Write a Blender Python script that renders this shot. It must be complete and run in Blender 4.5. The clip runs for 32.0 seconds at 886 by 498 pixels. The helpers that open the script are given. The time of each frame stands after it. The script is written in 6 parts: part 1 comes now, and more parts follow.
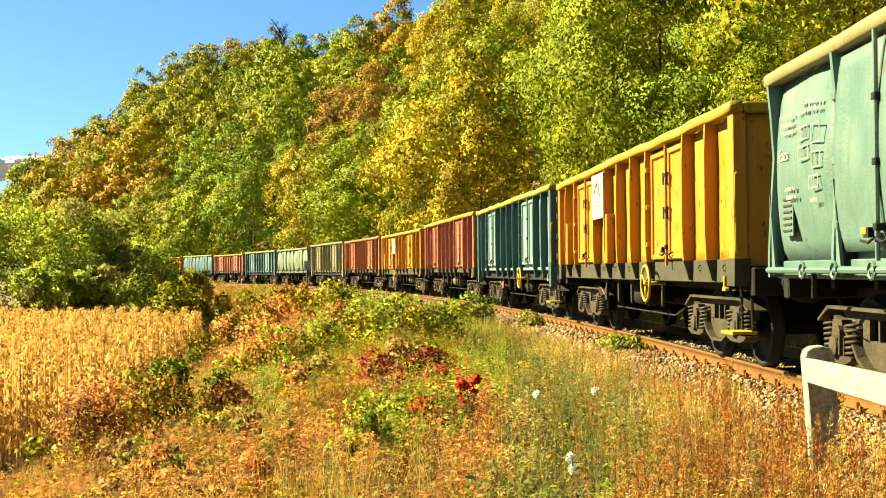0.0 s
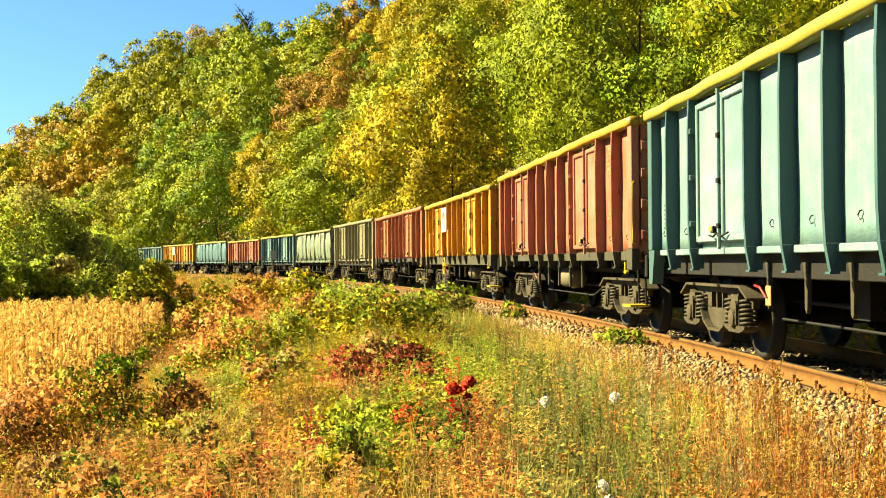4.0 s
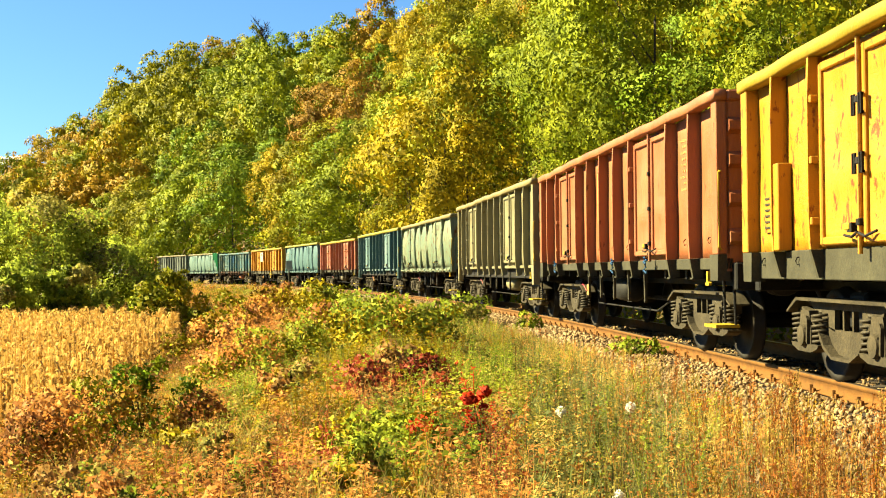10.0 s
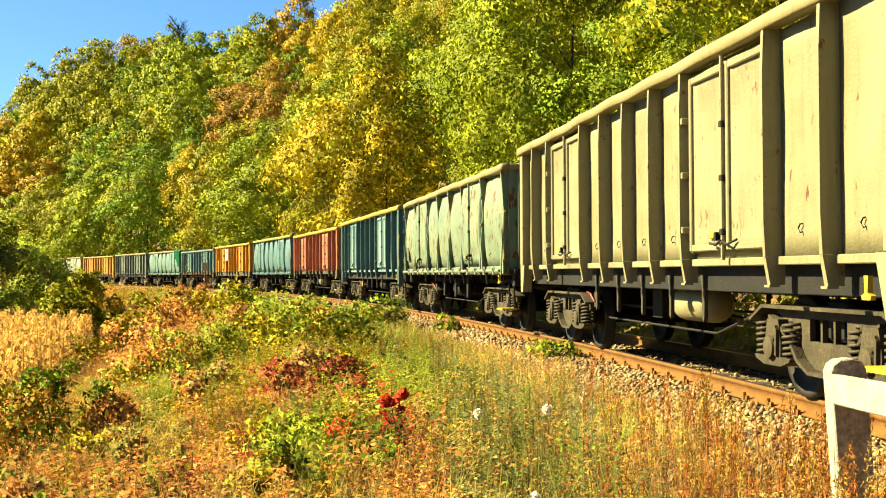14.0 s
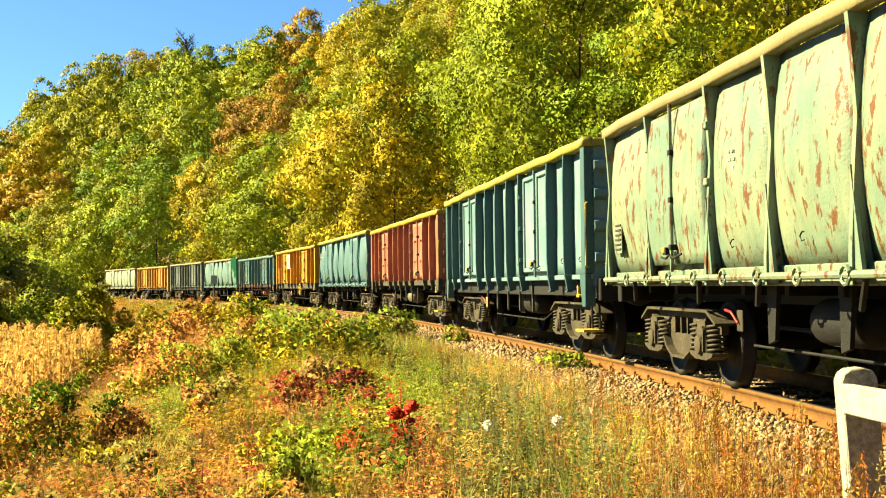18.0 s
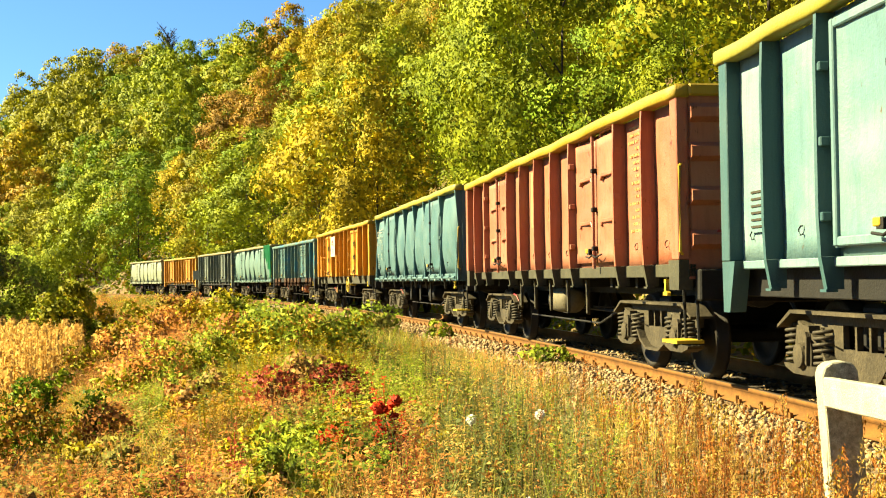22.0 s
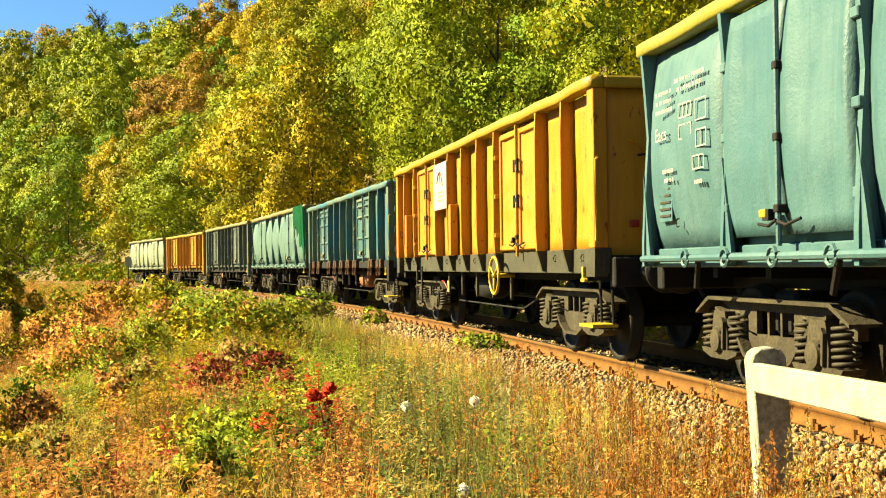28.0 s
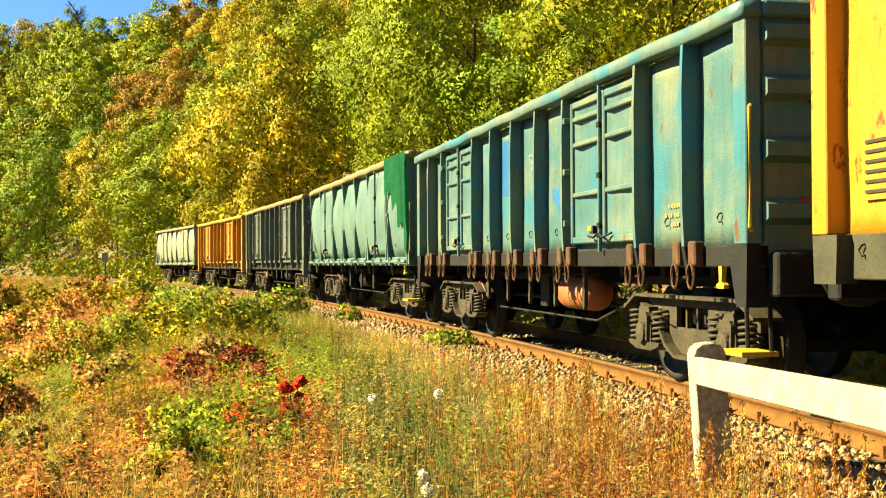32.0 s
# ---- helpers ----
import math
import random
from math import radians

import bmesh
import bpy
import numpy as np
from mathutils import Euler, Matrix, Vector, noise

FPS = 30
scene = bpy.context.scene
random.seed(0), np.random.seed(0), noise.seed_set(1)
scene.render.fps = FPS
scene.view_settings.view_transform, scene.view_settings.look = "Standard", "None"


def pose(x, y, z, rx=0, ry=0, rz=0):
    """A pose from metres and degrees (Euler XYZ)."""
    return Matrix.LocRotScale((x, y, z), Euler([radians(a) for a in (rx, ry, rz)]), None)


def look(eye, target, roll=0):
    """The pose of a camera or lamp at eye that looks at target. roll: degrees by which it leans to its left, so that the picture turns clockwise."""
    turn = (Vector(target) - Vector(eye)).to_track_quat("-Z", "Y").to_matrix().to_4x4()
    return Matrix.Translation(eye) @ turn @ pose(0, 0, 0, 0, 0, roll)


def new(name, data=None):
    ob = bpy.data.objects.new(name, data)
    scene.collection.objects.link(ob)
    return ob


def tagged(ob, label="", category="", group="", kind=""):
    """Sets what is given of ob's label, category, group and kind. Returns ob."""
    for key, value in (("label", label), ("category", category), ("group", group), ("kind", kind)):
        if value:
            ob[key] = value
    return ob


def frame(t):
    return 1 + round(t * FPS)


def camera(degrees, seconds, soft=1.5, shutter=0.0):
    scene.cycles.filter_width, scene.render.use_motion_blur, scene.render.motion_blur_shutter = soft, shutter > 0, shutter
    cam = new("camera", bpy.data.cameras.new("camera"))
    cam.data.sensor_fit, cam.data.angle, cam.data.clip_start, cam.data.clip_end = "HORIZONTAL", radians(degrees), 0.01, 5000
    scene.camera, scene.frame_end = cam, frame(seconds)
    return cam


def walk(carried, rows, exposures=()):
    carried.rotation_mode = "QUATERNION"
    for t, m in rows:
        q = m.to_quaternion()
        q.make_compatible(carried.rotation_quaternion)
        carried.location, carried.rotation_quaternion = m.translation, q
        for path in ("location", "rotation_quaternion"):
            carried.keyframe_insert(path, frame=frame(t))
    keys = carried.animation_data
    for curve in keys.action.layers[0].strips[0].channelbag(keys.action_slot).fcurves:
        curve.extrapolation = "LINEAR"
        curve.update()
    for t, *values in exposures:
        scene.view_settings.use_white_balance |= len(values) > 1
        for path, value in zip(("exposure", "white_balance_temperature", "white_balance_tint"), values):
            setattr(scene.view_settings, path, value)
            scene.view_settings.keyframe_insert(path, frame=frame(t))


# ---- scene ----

# The way of the camera: it stands on one spot beside the line and turns by hand.
EYE = (0.0, 0.0, 1.13)


def aim(yaw, pitch, roll, eye=EYE):
    a, b = radians(yaw), radians(pitch)
    far = Vector((-math.sin(a) * math.cos(b), math.cos(a) * math.cos(b), math.sin(b)))
    return look(eye, Vector(eye) + far * 10, roll)


cam = camera(40.94, 32.0, 1.1)
walk(cam, [
    (0, aim(5.55, 1.05, -0.45, (0.40, -1.95, 1.19))),
    (0.5, aim(5.45, 1.08, -0.10, (0.18, -0.85, 1.14))),
    (1, aim(5.60, 0.85, 0.23)),
    (1.5, aim(5.51, 0.90, 0.16)),
    (2, aim(4.95, 0.87, 0.06)),
    (2.5, aim(4.78, 0.79, 0.03)),
    (3, aim(4.53, 0.74, -0.05)),
    (3.5, aim(4.19, 0.65, -0.27)),
    (5.5, aim(3.69, 0.41, -0.62)),
    (6, aim(3.61, 0.25, -0.72)),
    (6.5, aim(3.63, 0.18, -0.65)),
    (7, aim(3.72, 0.07, -0.75)),
    (7.5, aim(3.73, 0.13, -0.59)),
    (8, aim(3.66, 1.94, -0.41)),
    (8.5, aim(3.43, 1.77, -0.38)),
    (9, aim(3.39, 1.47, -0.42)),
    (9.5, aim(3.50, 1.46, -0.53)),
    (10, aim(4.70, 1.07, -0.50)),
    (10.5, aim(5.33, 0.96, -0.56)),
    (11, aim(5.73, 0.89, -0.14)),
    (11.5, aim(5.69, 1.15, -0.20)),
    (12, aim(4.52, 0.95, -0.46)),
    (12.5, aim(1.81, 0.58, -0.33)),
    (13, aim(0.66, 0.63, -0.38)),
    (13.5, aim(0.56, 0.92, -0.19)),
    (14, aim(0.76, 1.17, -0.27)),
    (14.5, aim(1.04, 1.24, -0.35)),
    (16.5, aim(1.32, 1.58, -0.56)),
    (17, aim(1.24, 1.62, -0.39)),
    (17.5, aim(1.22, 1.69, -0.57)),
    (18, aim(1.17, 1.73, -0.64)),
    (18.5, aim(1.11, 1.69, -0.72)),
    (19, aim(1.00, 1.65, -0.72)),
    (19.5, aim(0.88, 1.60, -0.77)),
    (20, aim(0.76, 1.59, -0.72)),
    (20.5, aim(0.64, 1.55, -0.75)),
    (21, aim(0.60, 1.57, -0.67)),
    (21.5, aim(0.48, 1.52, -0.71)),
    (22, aim(0.35, 1.47, -0.77)),
    (22.5, aim(0.19, 1.37, -0.80)),
    (23, aim(-0.00, 1.26, -0.78)),
    (23.5, aim(-0.12, 1.24, -0.84)),
    (24, aim(-0.32, 1.24, -0.87)),
    (24.5, aim(-0.62, 1.16, -0.87)),
    (25, aim(-0.98, 1.12, -0.86)),
    (25.5, aim(-1.30, 1.11, -0.77)),
    (27.5, aim(-2.55, 0.76, -0.67)),
    (28, aim(-2.77, 0.80, -0.67)),
    (28.5, aim(-3.07, 0.90, -0.57)),
    (29, aim(-3.24, 1.09, -0.43)),
    (29.5, aim(-3.31, 1.29, -0.32)),
    (30, aim(-3.02, 1.29, -0.25)),
    (30.5, aim(-3.53, 1.17, -0.27)),
    (31, aim(-3.82, 0.97, -0.30)),
    (31.5, aim(-4.05, 0.90, -0.22)),
    (32, aim(-3.80, 0.70, -0.25, (0.09, -0.45, 1.13))),
], [(0, 2.52), (2, 2.55), (6, 2.59), (7.5, 2.56), (8.5, 2.46), (9.3, 2.46), (11, 2.64), (12, 2.62), (14, 2.55), (17, 2.57), (20, 2.63), (22.5, 2.60), (25, 2.53), (28, 2.45), (30, 2.36), (31, 2.40), (32, 2.50)])

# ---- world, sun ----
SUN_AZ, SUN_EL = 283.0, 34.0          # compass degrees from +y, clockwise; height
world = bpy.data.worlds.new("sky")
world.use_nodes = True
scene.world = world
wn, wl = world.node_tree.nodes, world.node_tree.links
sky = wn.new("ShaderNodeTexSky")
sky.sky_type, sky.sun_disc = "NISHITA", False
sky.sun_elevation, sky.sun_rotation = radians(SUN_EL), radians(SUN_AZ)
sky.air_density, sky.dust_density, sky.ozone_density = 1.0, 0.3, 2.0
tint = wn.new("ShaderNodeMix")
tint.data_type, tint.blend_type = "RGBA", "MULTIPLY"
tint.inputs[0].default_value, tint.inputs[7].default_value = 1.0, (0.58, 0.92, 1.20, 1)
wl.new(sky.outputs[0], tint.inputs[6])
wl.new(tint.outputs[2], wn["Background"].inputs[0])
wn["Background"].inputs[1].default_value = 0.026
sun = new("sun", bpy.data.lights.new("sun", "SUN"))
sun.data.energy, sun.data.angle, sun.data.color = 5.0, radians(0.5), (1.0, 0.865, 0.46)
sa, se = radians(SUN_AZ), radians(SUN_EL)
SUN_DIR = Vector((math.sin(sa) * math.cos(se), math.cos(sa) * math.cos(se), math.sin(se)))
sun.matrix_world = look(SUN_DIR * 100, (0, 0, 0))

# ---- the line: a curve of 311 m radius round CX, CY; s runs along it, d to its outside ----
R, CX, CY, A0 = 311.02, -304.50, -29.35, 0.13939


def on_line(s, d=0.0, z=0.0):
    a = A0 + s / R
    return Vector((CX + (R + d) * math.cos(a), CY + (R + d) * math.sin(a), z))


def line_pose(s, d=0.0, z=0.0):
    return Matrix.Translation(on_line(s, d, z)) @ Matrix.Rotation(A0 + s / R + math.pi / 2, 4, "Z")


def xy_of(s, d):
    a = A0 + s / R
    return CX + (R + d) * np.cos(a), CY + (R + d) * np.sin(a)


def sd_of(x, y):
    return (np.arctan2(y - CY, x - CX) - A0) * R, np.hypot(x - CX, y - CY) - R


def wave(x, y, k=0):
    """A smooth uneven field between about -1 and 1."""
    return (np.sin(x * 0.31 + 1.7 * k) * np.cos(y * 0.27 - 0.9 * k) + 0.6 * np.sin(x * 0.83 - y * 0.61 + 2.1 * k)
            + 0.4 * np.sin(x * 1.9 + y * 1.7 + k) * np.cos(y * 2.3 - x * 0.7)) / 1.8


def ridge(s):
    return np.interp(s, [-260, -150, 0, 120, 215, 230, 246, 262, 285, 305, 330, 355], [0, 44, 46, 44, 42, 41, 47, 43, 28, 13, 3, 0])


def ground(s, d):
    x, y = xy_of(s, d)
    inner = np.interp(-d, [0, 1.65, 2.7, 5.0, 8.5, 11.0, 14.0], [-0.2, -0.2, -0.62, -0.72, -1.35, -2.5, -2.75])
    rough = np.interp(-d, [2.2, 3.5, 11, 14], [0, 0.09, 0.12, 0.03])
    foot = np.interp(d, [0, 1.65, 2.8, 4.2, 6.0], [-0.2, -0.2, -0.75, -0.75, -0.2])
    rise = np.clip((d - 5.5) / 70.0, 0, 1)
    hill = ridge(s + 0.5 * np.clip(76 - d, 0, 70)) * (1 - (1 - rise) ** 1.35) + np.where(d > 8, 1, 0) * 0.8 * wave(x * 0.3, y * 0.3, 3) * np.clip(rise * 6, 0, 1)
    hill = hill * np.interp(d, [75, 130, 300, 600], [1, 1, 0.5, 0.0])
    return np.where(d < 0, inner + rough * wave(x * 1.2, y * 1.2, 1), foot + hill)


def height(x, y):
    return ground(*sd_of(x, y))


# ---- materials ----
def nodes_of(name):
    m = bpy.data.materials.new(name)
    m.use_nodes = True
    return m, m.node_tree.nodes, m.node_tree.links, m.node_tree.nodes["Principled BSDF"]


def ramp_node(n, stops):
    r = n.new("ShaderNodeValToRGB")
    while len(r.color_ramp.elements) < len(stops):
        r.color_ramp.elements.new(0.5)
    for e, (p, c) in zip(r.color_ramp.elements, stops):
        e.position, e.color = p, (*c, 1) if len(c) == 3 else c
    return r


def noise_node(n, l, scale, detail=4.0, vec=None, rough=0.6):
    t = n.new("ShaderNodeTexNoise")
    t.inputs["Scale"].default_value, t.inputs["Detail"].default_value, t.inputs["Roughness"].default_value = scale, detail, rough
    if vec is not None:
        l.new(vec, t.inputs["Vector"])
    return t


def mix_node(n, l, fac, a, b):
    m = n.new("ShaderNodeMix")
    m.data_type = "RGBA"
    for sock, v in ((m.inputs[0], fac), (m.inputs[6], a), (m.inputs[7], b)):
        if isinstance(v, bpy.types.NodeSocket):
            l.new(v, sock)
        else:
            sock.default_value = v if isinstance(v, (int, float)) else (*v, 1)
    return m.outputs[2]


def bump_to(n, l, bsdf, height_out, strength, dist):
    b = n.new("ShaderNodeBump")
    b.inputs["Strength"].default_value, b.inputs["Distance"].default_value = strength, dist
    l.new(height_out, b.inputs["Height"])
    l.new(b.outputs[0], bsdf.inputs["Normal"])


def plain(name, c, rough=0.6, metal=0.0, vary=0.25, scale=9.0, bump=0.3):
    """A surface of one colour with grain at two scales."""
    m, n, l, b = nodes_of(name)
    co = n.new("ShaderNodeTexCoord").outputs["Object"]
    t1, t2 = noise_node(n, l, scale, 5, co), noise_node(n, l, scale * 9, 3, co)
    lo, hi = tuple(v * (1 - vary) for v in c), tuple(min(1, v * (1 + vary)) for v in c)
    r = ramp_node(n, [(0.3, lo), (0.7, hi)])
    l.new(t1.outputs[0], r.inputs[0])
    col = mix_node(n, l, 0.25, r.outputs[0], tuple(v * (1 - vary * 1.5) for v in c))
    mm = col.node
    l.new(t2.outputs[0], mm.inputs[0])
    l.new(col, b.inputs["Base Color"])
    b.inputs["Roughness"].default_value, b.inputs["Metallic"].default_value = rough, metal
    b.inputs["Specular IOR Level"].default_value = 0.25
    bump_to(n, l, b, t2.outputs[0], bump, 0.01)
    return m


def paint(name, c, rust=0.35, fade=(0.75, 0.72, 0.6), fade_amt=0.25, rust_c=(0.20, 0.065, 0.02), gloss=0.5, second=None):
    """Old wagon paint: faded in clouds, streaked downwards, with rust coming through."""
    m, n, l, b = nodes_of(name)
    tc = n.new("ShaderNodeTexCoord").outputs["Object"]
    info = n.new("ShaderNodeObjectInfo").outputs["Random"]
    mp = n.new("ShaderNodeMapping")
    l.new(tc, mp.inputs[0])
    cmb = n.new("ShaderNodeCombineXYZ")
    mul = n.new("ShaderNodeMath")
    mul.operation, mul.inputs[1].default_value = "MULTIPLY", 37.0
    l.new(info, mul.inputs[0])
    l.new(mul.outputs[0], cmb.inputs[0])
    l.new(cmb.outputs[0], mp.inputs["Location"])
    st = n.new("ShaderNodeMapping")
    st.inputs["Scale"].default_value = (7.0, 7.0, 0.5)
    l.new(mp.outputs[0], st.inputs[0])
    cloud = noise_node(n, l, 1.1, 5, mp.outputs[0], 0.65)
    streak = noise_node(n, l, 1.6, 5, st.outputs[0], 0.7)
    dr = n.new("ShaderNodeMapping")
    dr.inputs["Scale"].default_value = (1.7, 1.7, 0.75)
    l.new(mp.outputs[0], dr.inputs[0])
    spot = noise_node(n, l, 5.5, 9, dr.outputs[0], 0.68)
    fine = noise_node(n, l, 40, 3, mp.outputs[0])
    r1 = ramp_node(n, [(0.42, (0, 0, 0)), (0.78, (1, 1, 1))])
    l.new(cloud.outputs[0], r1.inputs[0])
    fa = n.new("ShaderNodeMath")
    fa.operation, fa.inputs[1].default_value = "MULTIPLY", fade_amt * 2
    l.new(r1.outputs[0], fa.inputs[0])
    col = mix_node(n, l, fa.outputs[0], c, fade)
    if second:
        r3 = ramp_node(n, [(0.56, (0, 0, 0)), (0.62, (1, 1, 1))])
        t3 = noise_node(n, l, 0.75, 3, mp.outputs[0])
        l.new(t3.outputs[0], r3.inputs[0])
        col = mix_node(n, l, r3.outputs[0], col, second)
    r4 = ramp_node(n, [(0.48, (0, 0, 0)), (0.75, (0.55, 0.55, 0.55))])
    l.new(streak.outputs[0], r4.inputs[0])
    col = mix_node(n, l, r4.outputs[0], col, tuple(v * 0.62 for v in c))
    r2 = ramp_node(n, [(0.715 - 0.155 * rust, (0, 0, 0)), (0.745 - 0.145 * rust, (1, 1, 1))])
    l.new(spot.outputs[0], r2.inputs[0])
    col = mix_node(n, l, r2.outputs[0], col, rust_c)
    l.new(col, b.inputs["Base Color"])
    rr = ramp_node(n, [(0.3, (gloss - 0.1,) * 3), (0.7, (gloss + 0.2,) * 3)])
    l.new(cloud.outputs[0], rr.inputs[0])
    l.new(rr.outputs[0], b.inputs["Roughness"])
    b.inputs["Specular IOR Level"].default_value = 0.28
    big = n.new("ShaderNodeMath")
    big.operation, big.inputs[1].default_value = "MULTIPLY", 5.0
    l.new(cloud.outputs[0], big.inputs[0])
    add = n.new("ShaderNodeMath")
    l.new(big.outputs[0], add.inputs[0])
    l.new(fine.outputs[0], add.inputs[1])
    bump_to(n, l, b, add.outputs[0], 0.35, 0.012)
    return m


def leaf(name, cols, through_light=0.16, scale=0.5, spread=0.09, grain=6.0):
    """Leaves: each one takes its own shade out of cols; clouds of tint over the whole plant."""
    m, n, l, b = nodes_of(name)
    geo = n.new("ShaderNodeNewGeometry")
    k = len(cols)
    r = ramp_node(n, [(i / max(1, k - 1), c) for i, c in enumerate(cols)])
    t = noise_node(n, l, scale, 3, geo.outputs["Position"])
    ad = n.new("ShaderNodeMath")
    ad.operation, ad.inputs[2].default_value = "MULTIPLY_ADD", -0.5 - spread * 0.4
    ad.inputs[1].default_value = 1.7
    l.new(t.outputs[0], ad.inputs[0])
    ad2 = n.new("ShaderNodeMath")
    ad2.operation = "MULTIPLY_ADD"
    l.new(geo.outputs["Random Per Island"], ad2.inputs[0])
    ad2.inputs[1].default_value = spread
    l.new(ad.outputs[0], ad2.inputs[2])
    fine = noise_node(n, l, grain, 3, geo.outputs["Position"], 0.7)
    ad3 = n.new("ShaderNodeMath")
    ad3.operation, ad3.inputs[1].default_value = "MULTIPLY_ADD", 0.3
    l.new(fine.outputs[0], ad3.inputs[0])
    sh = n.new("ShaderNodeMath")
    sh.operation, sh.inputs[1].default_value = "SUBTRACT", 0.15
    l.new(ad2.outputs[0], sh.inputs[0])
    l.new(sh.outputs[0], ad3.inputs[2])
    l.new(ad3.outputs[0], r.inputs[0])
    bump_to(n, l, b, fine.outputs[0], 0.4, 0.5 / grain)
    l.new(r.outputs[0], b.inputs["Base Color"])
    b.inputs["Roughness"].default_value = 0.65
    b.inputs["Specular IOR Level"].default_value = 0.06
    tr = n.new("ShaderNodeBsdfTranslucent")
    l.new(r.outputs[0], tr.inputs[0])
    ms = n.new("ShaderNodeMixShader")
    ms.inputs[0].default_value = through_light
    l.new(b.outputs[0], ms.inputs[1])
    l.new(tr.outputs[0], ms.inputs[2])
    l.new(ms.outputs[0], n["Material Output"].inputs[0])
    return m


GREEN = leaf("leaf_green", [(0.067, 0.098, 0.005), (0.143, 0.175, 0.007), (0.239, 0.255, 0.009), (0.352, 0.323, 0.012)])
OLIVE = leaf("leaf_olive", [(0.076, 0.085, 0.004), (0.171, 0.169, 0.006), (0.280, 0.257, 0.010), (0.382, 0.316, 0.013)])
YELLOW = leaf("leaf_yellow", [(0.106, 0.084, 0.004), (0.255, 0.197, 0.007), (0.424, 0.303, 0.010), (0.583, 0.396, 0.013)])
OCHRE = leaf("leaf_ochre", [(0.112, 0.074, 0.005), (0.252, 0.153, 0.010), (0.392, 0.226, 0.013), (0.522, 0.295, 0.018)])
BROWN = leaf("leaf_brown", [(0.088, 0.055, 0.009), (0.186, 0.105, 0.013), (0.294, 0.161, 0.016), (0.373, 0.202, 0.020)])
DARK = leaf("leaf_dark_green", [(0.049, 0.086, 0.005), (0.099, 0.154, 0.008), (0.176, 0.234, 0.012), (0.275, 0.313, 0.016)])
RED = leaf("leaf_red", [(0.330, 0.028, 0.012), (0.500, 0.046, 0.016), (0.640, 0.072, 0.024), (0.720, 0.150, 0.034)], 0.36, 0.5, 0.3, 25.0)
RUST = leaf("weed_rust", [(0.138, 0.060, 0.027), (0.388, 0.169, 0.045), (0.650, 0.300, 0.068), (0.875, 0.463, 0.124)], 0.36, 0.5, 0.3, 25.0)
STRAW = leaf("dry_straw", [(0.159, 0.101, 0.028), (0.392, 0.260, 0.064), (0.636, 0.445, 0.121), (0.763, 0.615, 0.216)], 0.36, 0.5, 0.4, 30.0)
LIME = leaf("weed_lime", [(0.058, 0.088, 0.013), (0.180, 0.227, 0.021), (0.349, 0.391, 0.035), (0.535, 0.513, 0.051)], 0.36, 0.5, 0.3, 25.0)
DULL = leaf("weed_olive", [(0.078, 0.075, 0.024), (0.227, 0.205, 0.043), (0.402, 0.339, 0.071), (0.584, 0.457, 0.118)], 0.36, 0.5, 0.3, 25.0)
WITHERED = leaf("weed_withered", [(0.088, 0.050, 0.022), (0.238, 0.134, 0.043), (0.427, 0.253, 0.076), (0.649, 0.412, 0.142)], 0.36, 0.5, 0.3, 25.0)
SAGE = leaf("weed_sage", [(0.050, 0.062, 0.018), (0.125, 0.142, 0.042), (0.225, 0.240, 0.080), (0.350, 0.345, 0.140)], 0.36, 0.5, 0.3, 25.0)
WILLOW = leaf("leaf_willow", [(0.138, 0.187, 0.023), (0.290, 0.353, 0.039), (0.455, 0.511, 0.062), (0.621, 0.655, 0.094)], 0.55)
DOCK = leaf("dock_seed", [(0.120, 0.042, 0.012), (0.300, 0.105, 0.022), (0.480, 0.185, 0.036), (0.600, 0.300, 0.075)], 0.28, 0.5, 0.3, 25.0)
CORN = leaf("corn_leaf", [(0.330, 0.195, 0.046), (0.500, 0.310, 0.080), (0.620, 0.420, 0.120), (0.700, 0.520, 0.200)], 0.45, 0.5, 0.3, 12.0)
CRIMSON = leaf("weed_crimson", [(0.09, 0.018, 0.012), (0.24, 0.046, 0.024), (0.40, 0.095, 0.042), (0.50, 0.190, 0.075)], 0.28, 0.5, 0.3, 25.0)
FLUFF = leaf("seed_fluff", [(0.700, 0.680, 0.600), (0.850, 0.840, 0.800)], 0.5)
BARK = plain("bark", (0.045, 0.033, 0.022), 0.9, 0, 0.4, 6, 0.8)
STEM = plain("dry_stem", (0.211, 0.130, 0.046), 0.9, 0, 0.4, 8, 0.2)
RAILSIDE = plain("rusty_rail", (0.165, 0.069, 0.009), 0.9, 0.0, 0.4, 6, 0.4)
RAILTOP = plain("worn_rail_top", (0.179, 0.134, 0.098), 0.35, 0.7, 0.2, 6, 0.1)
SLEEPER = plain("old_sleeper", (0.063, 0.049, 0.038), 0.9, 0, 0.45, 5, 0.7)
STONE = leaf("ballast_stone", [(0.112, 0.068, 0.031), (0.198, 0.130, 0.062), (0.285, 0.198, 0.099), (0.360, 0.273, 0.149)], 0.0, 0.8, 0.7, 30.0)
UNDER = plain("grimy_steel", (0.011, 0.010, 0.009), 0.75, 0.2, 0.45, 5, 0.5)
BOGIE = plain("dusty_cast_steel", (0.066, 0.052, 0.029), 0.85, 0.1, 0.55, 4, 0.8)
WHEELM = plain("wheel_steel", (0.018, 0.014, 0.010), 0.75, 0.1, 0.4, 6, 0.3)
SILL = plain("sill_grey_green", (0.050, 0.047, 0.027), 0.8, 0.0, 0.4, 4, 0.4)
YEL = plain("safety_yellow", (0.389, 0.270, 0.017), 0.5, 0, 0.2, 9, 0.2)
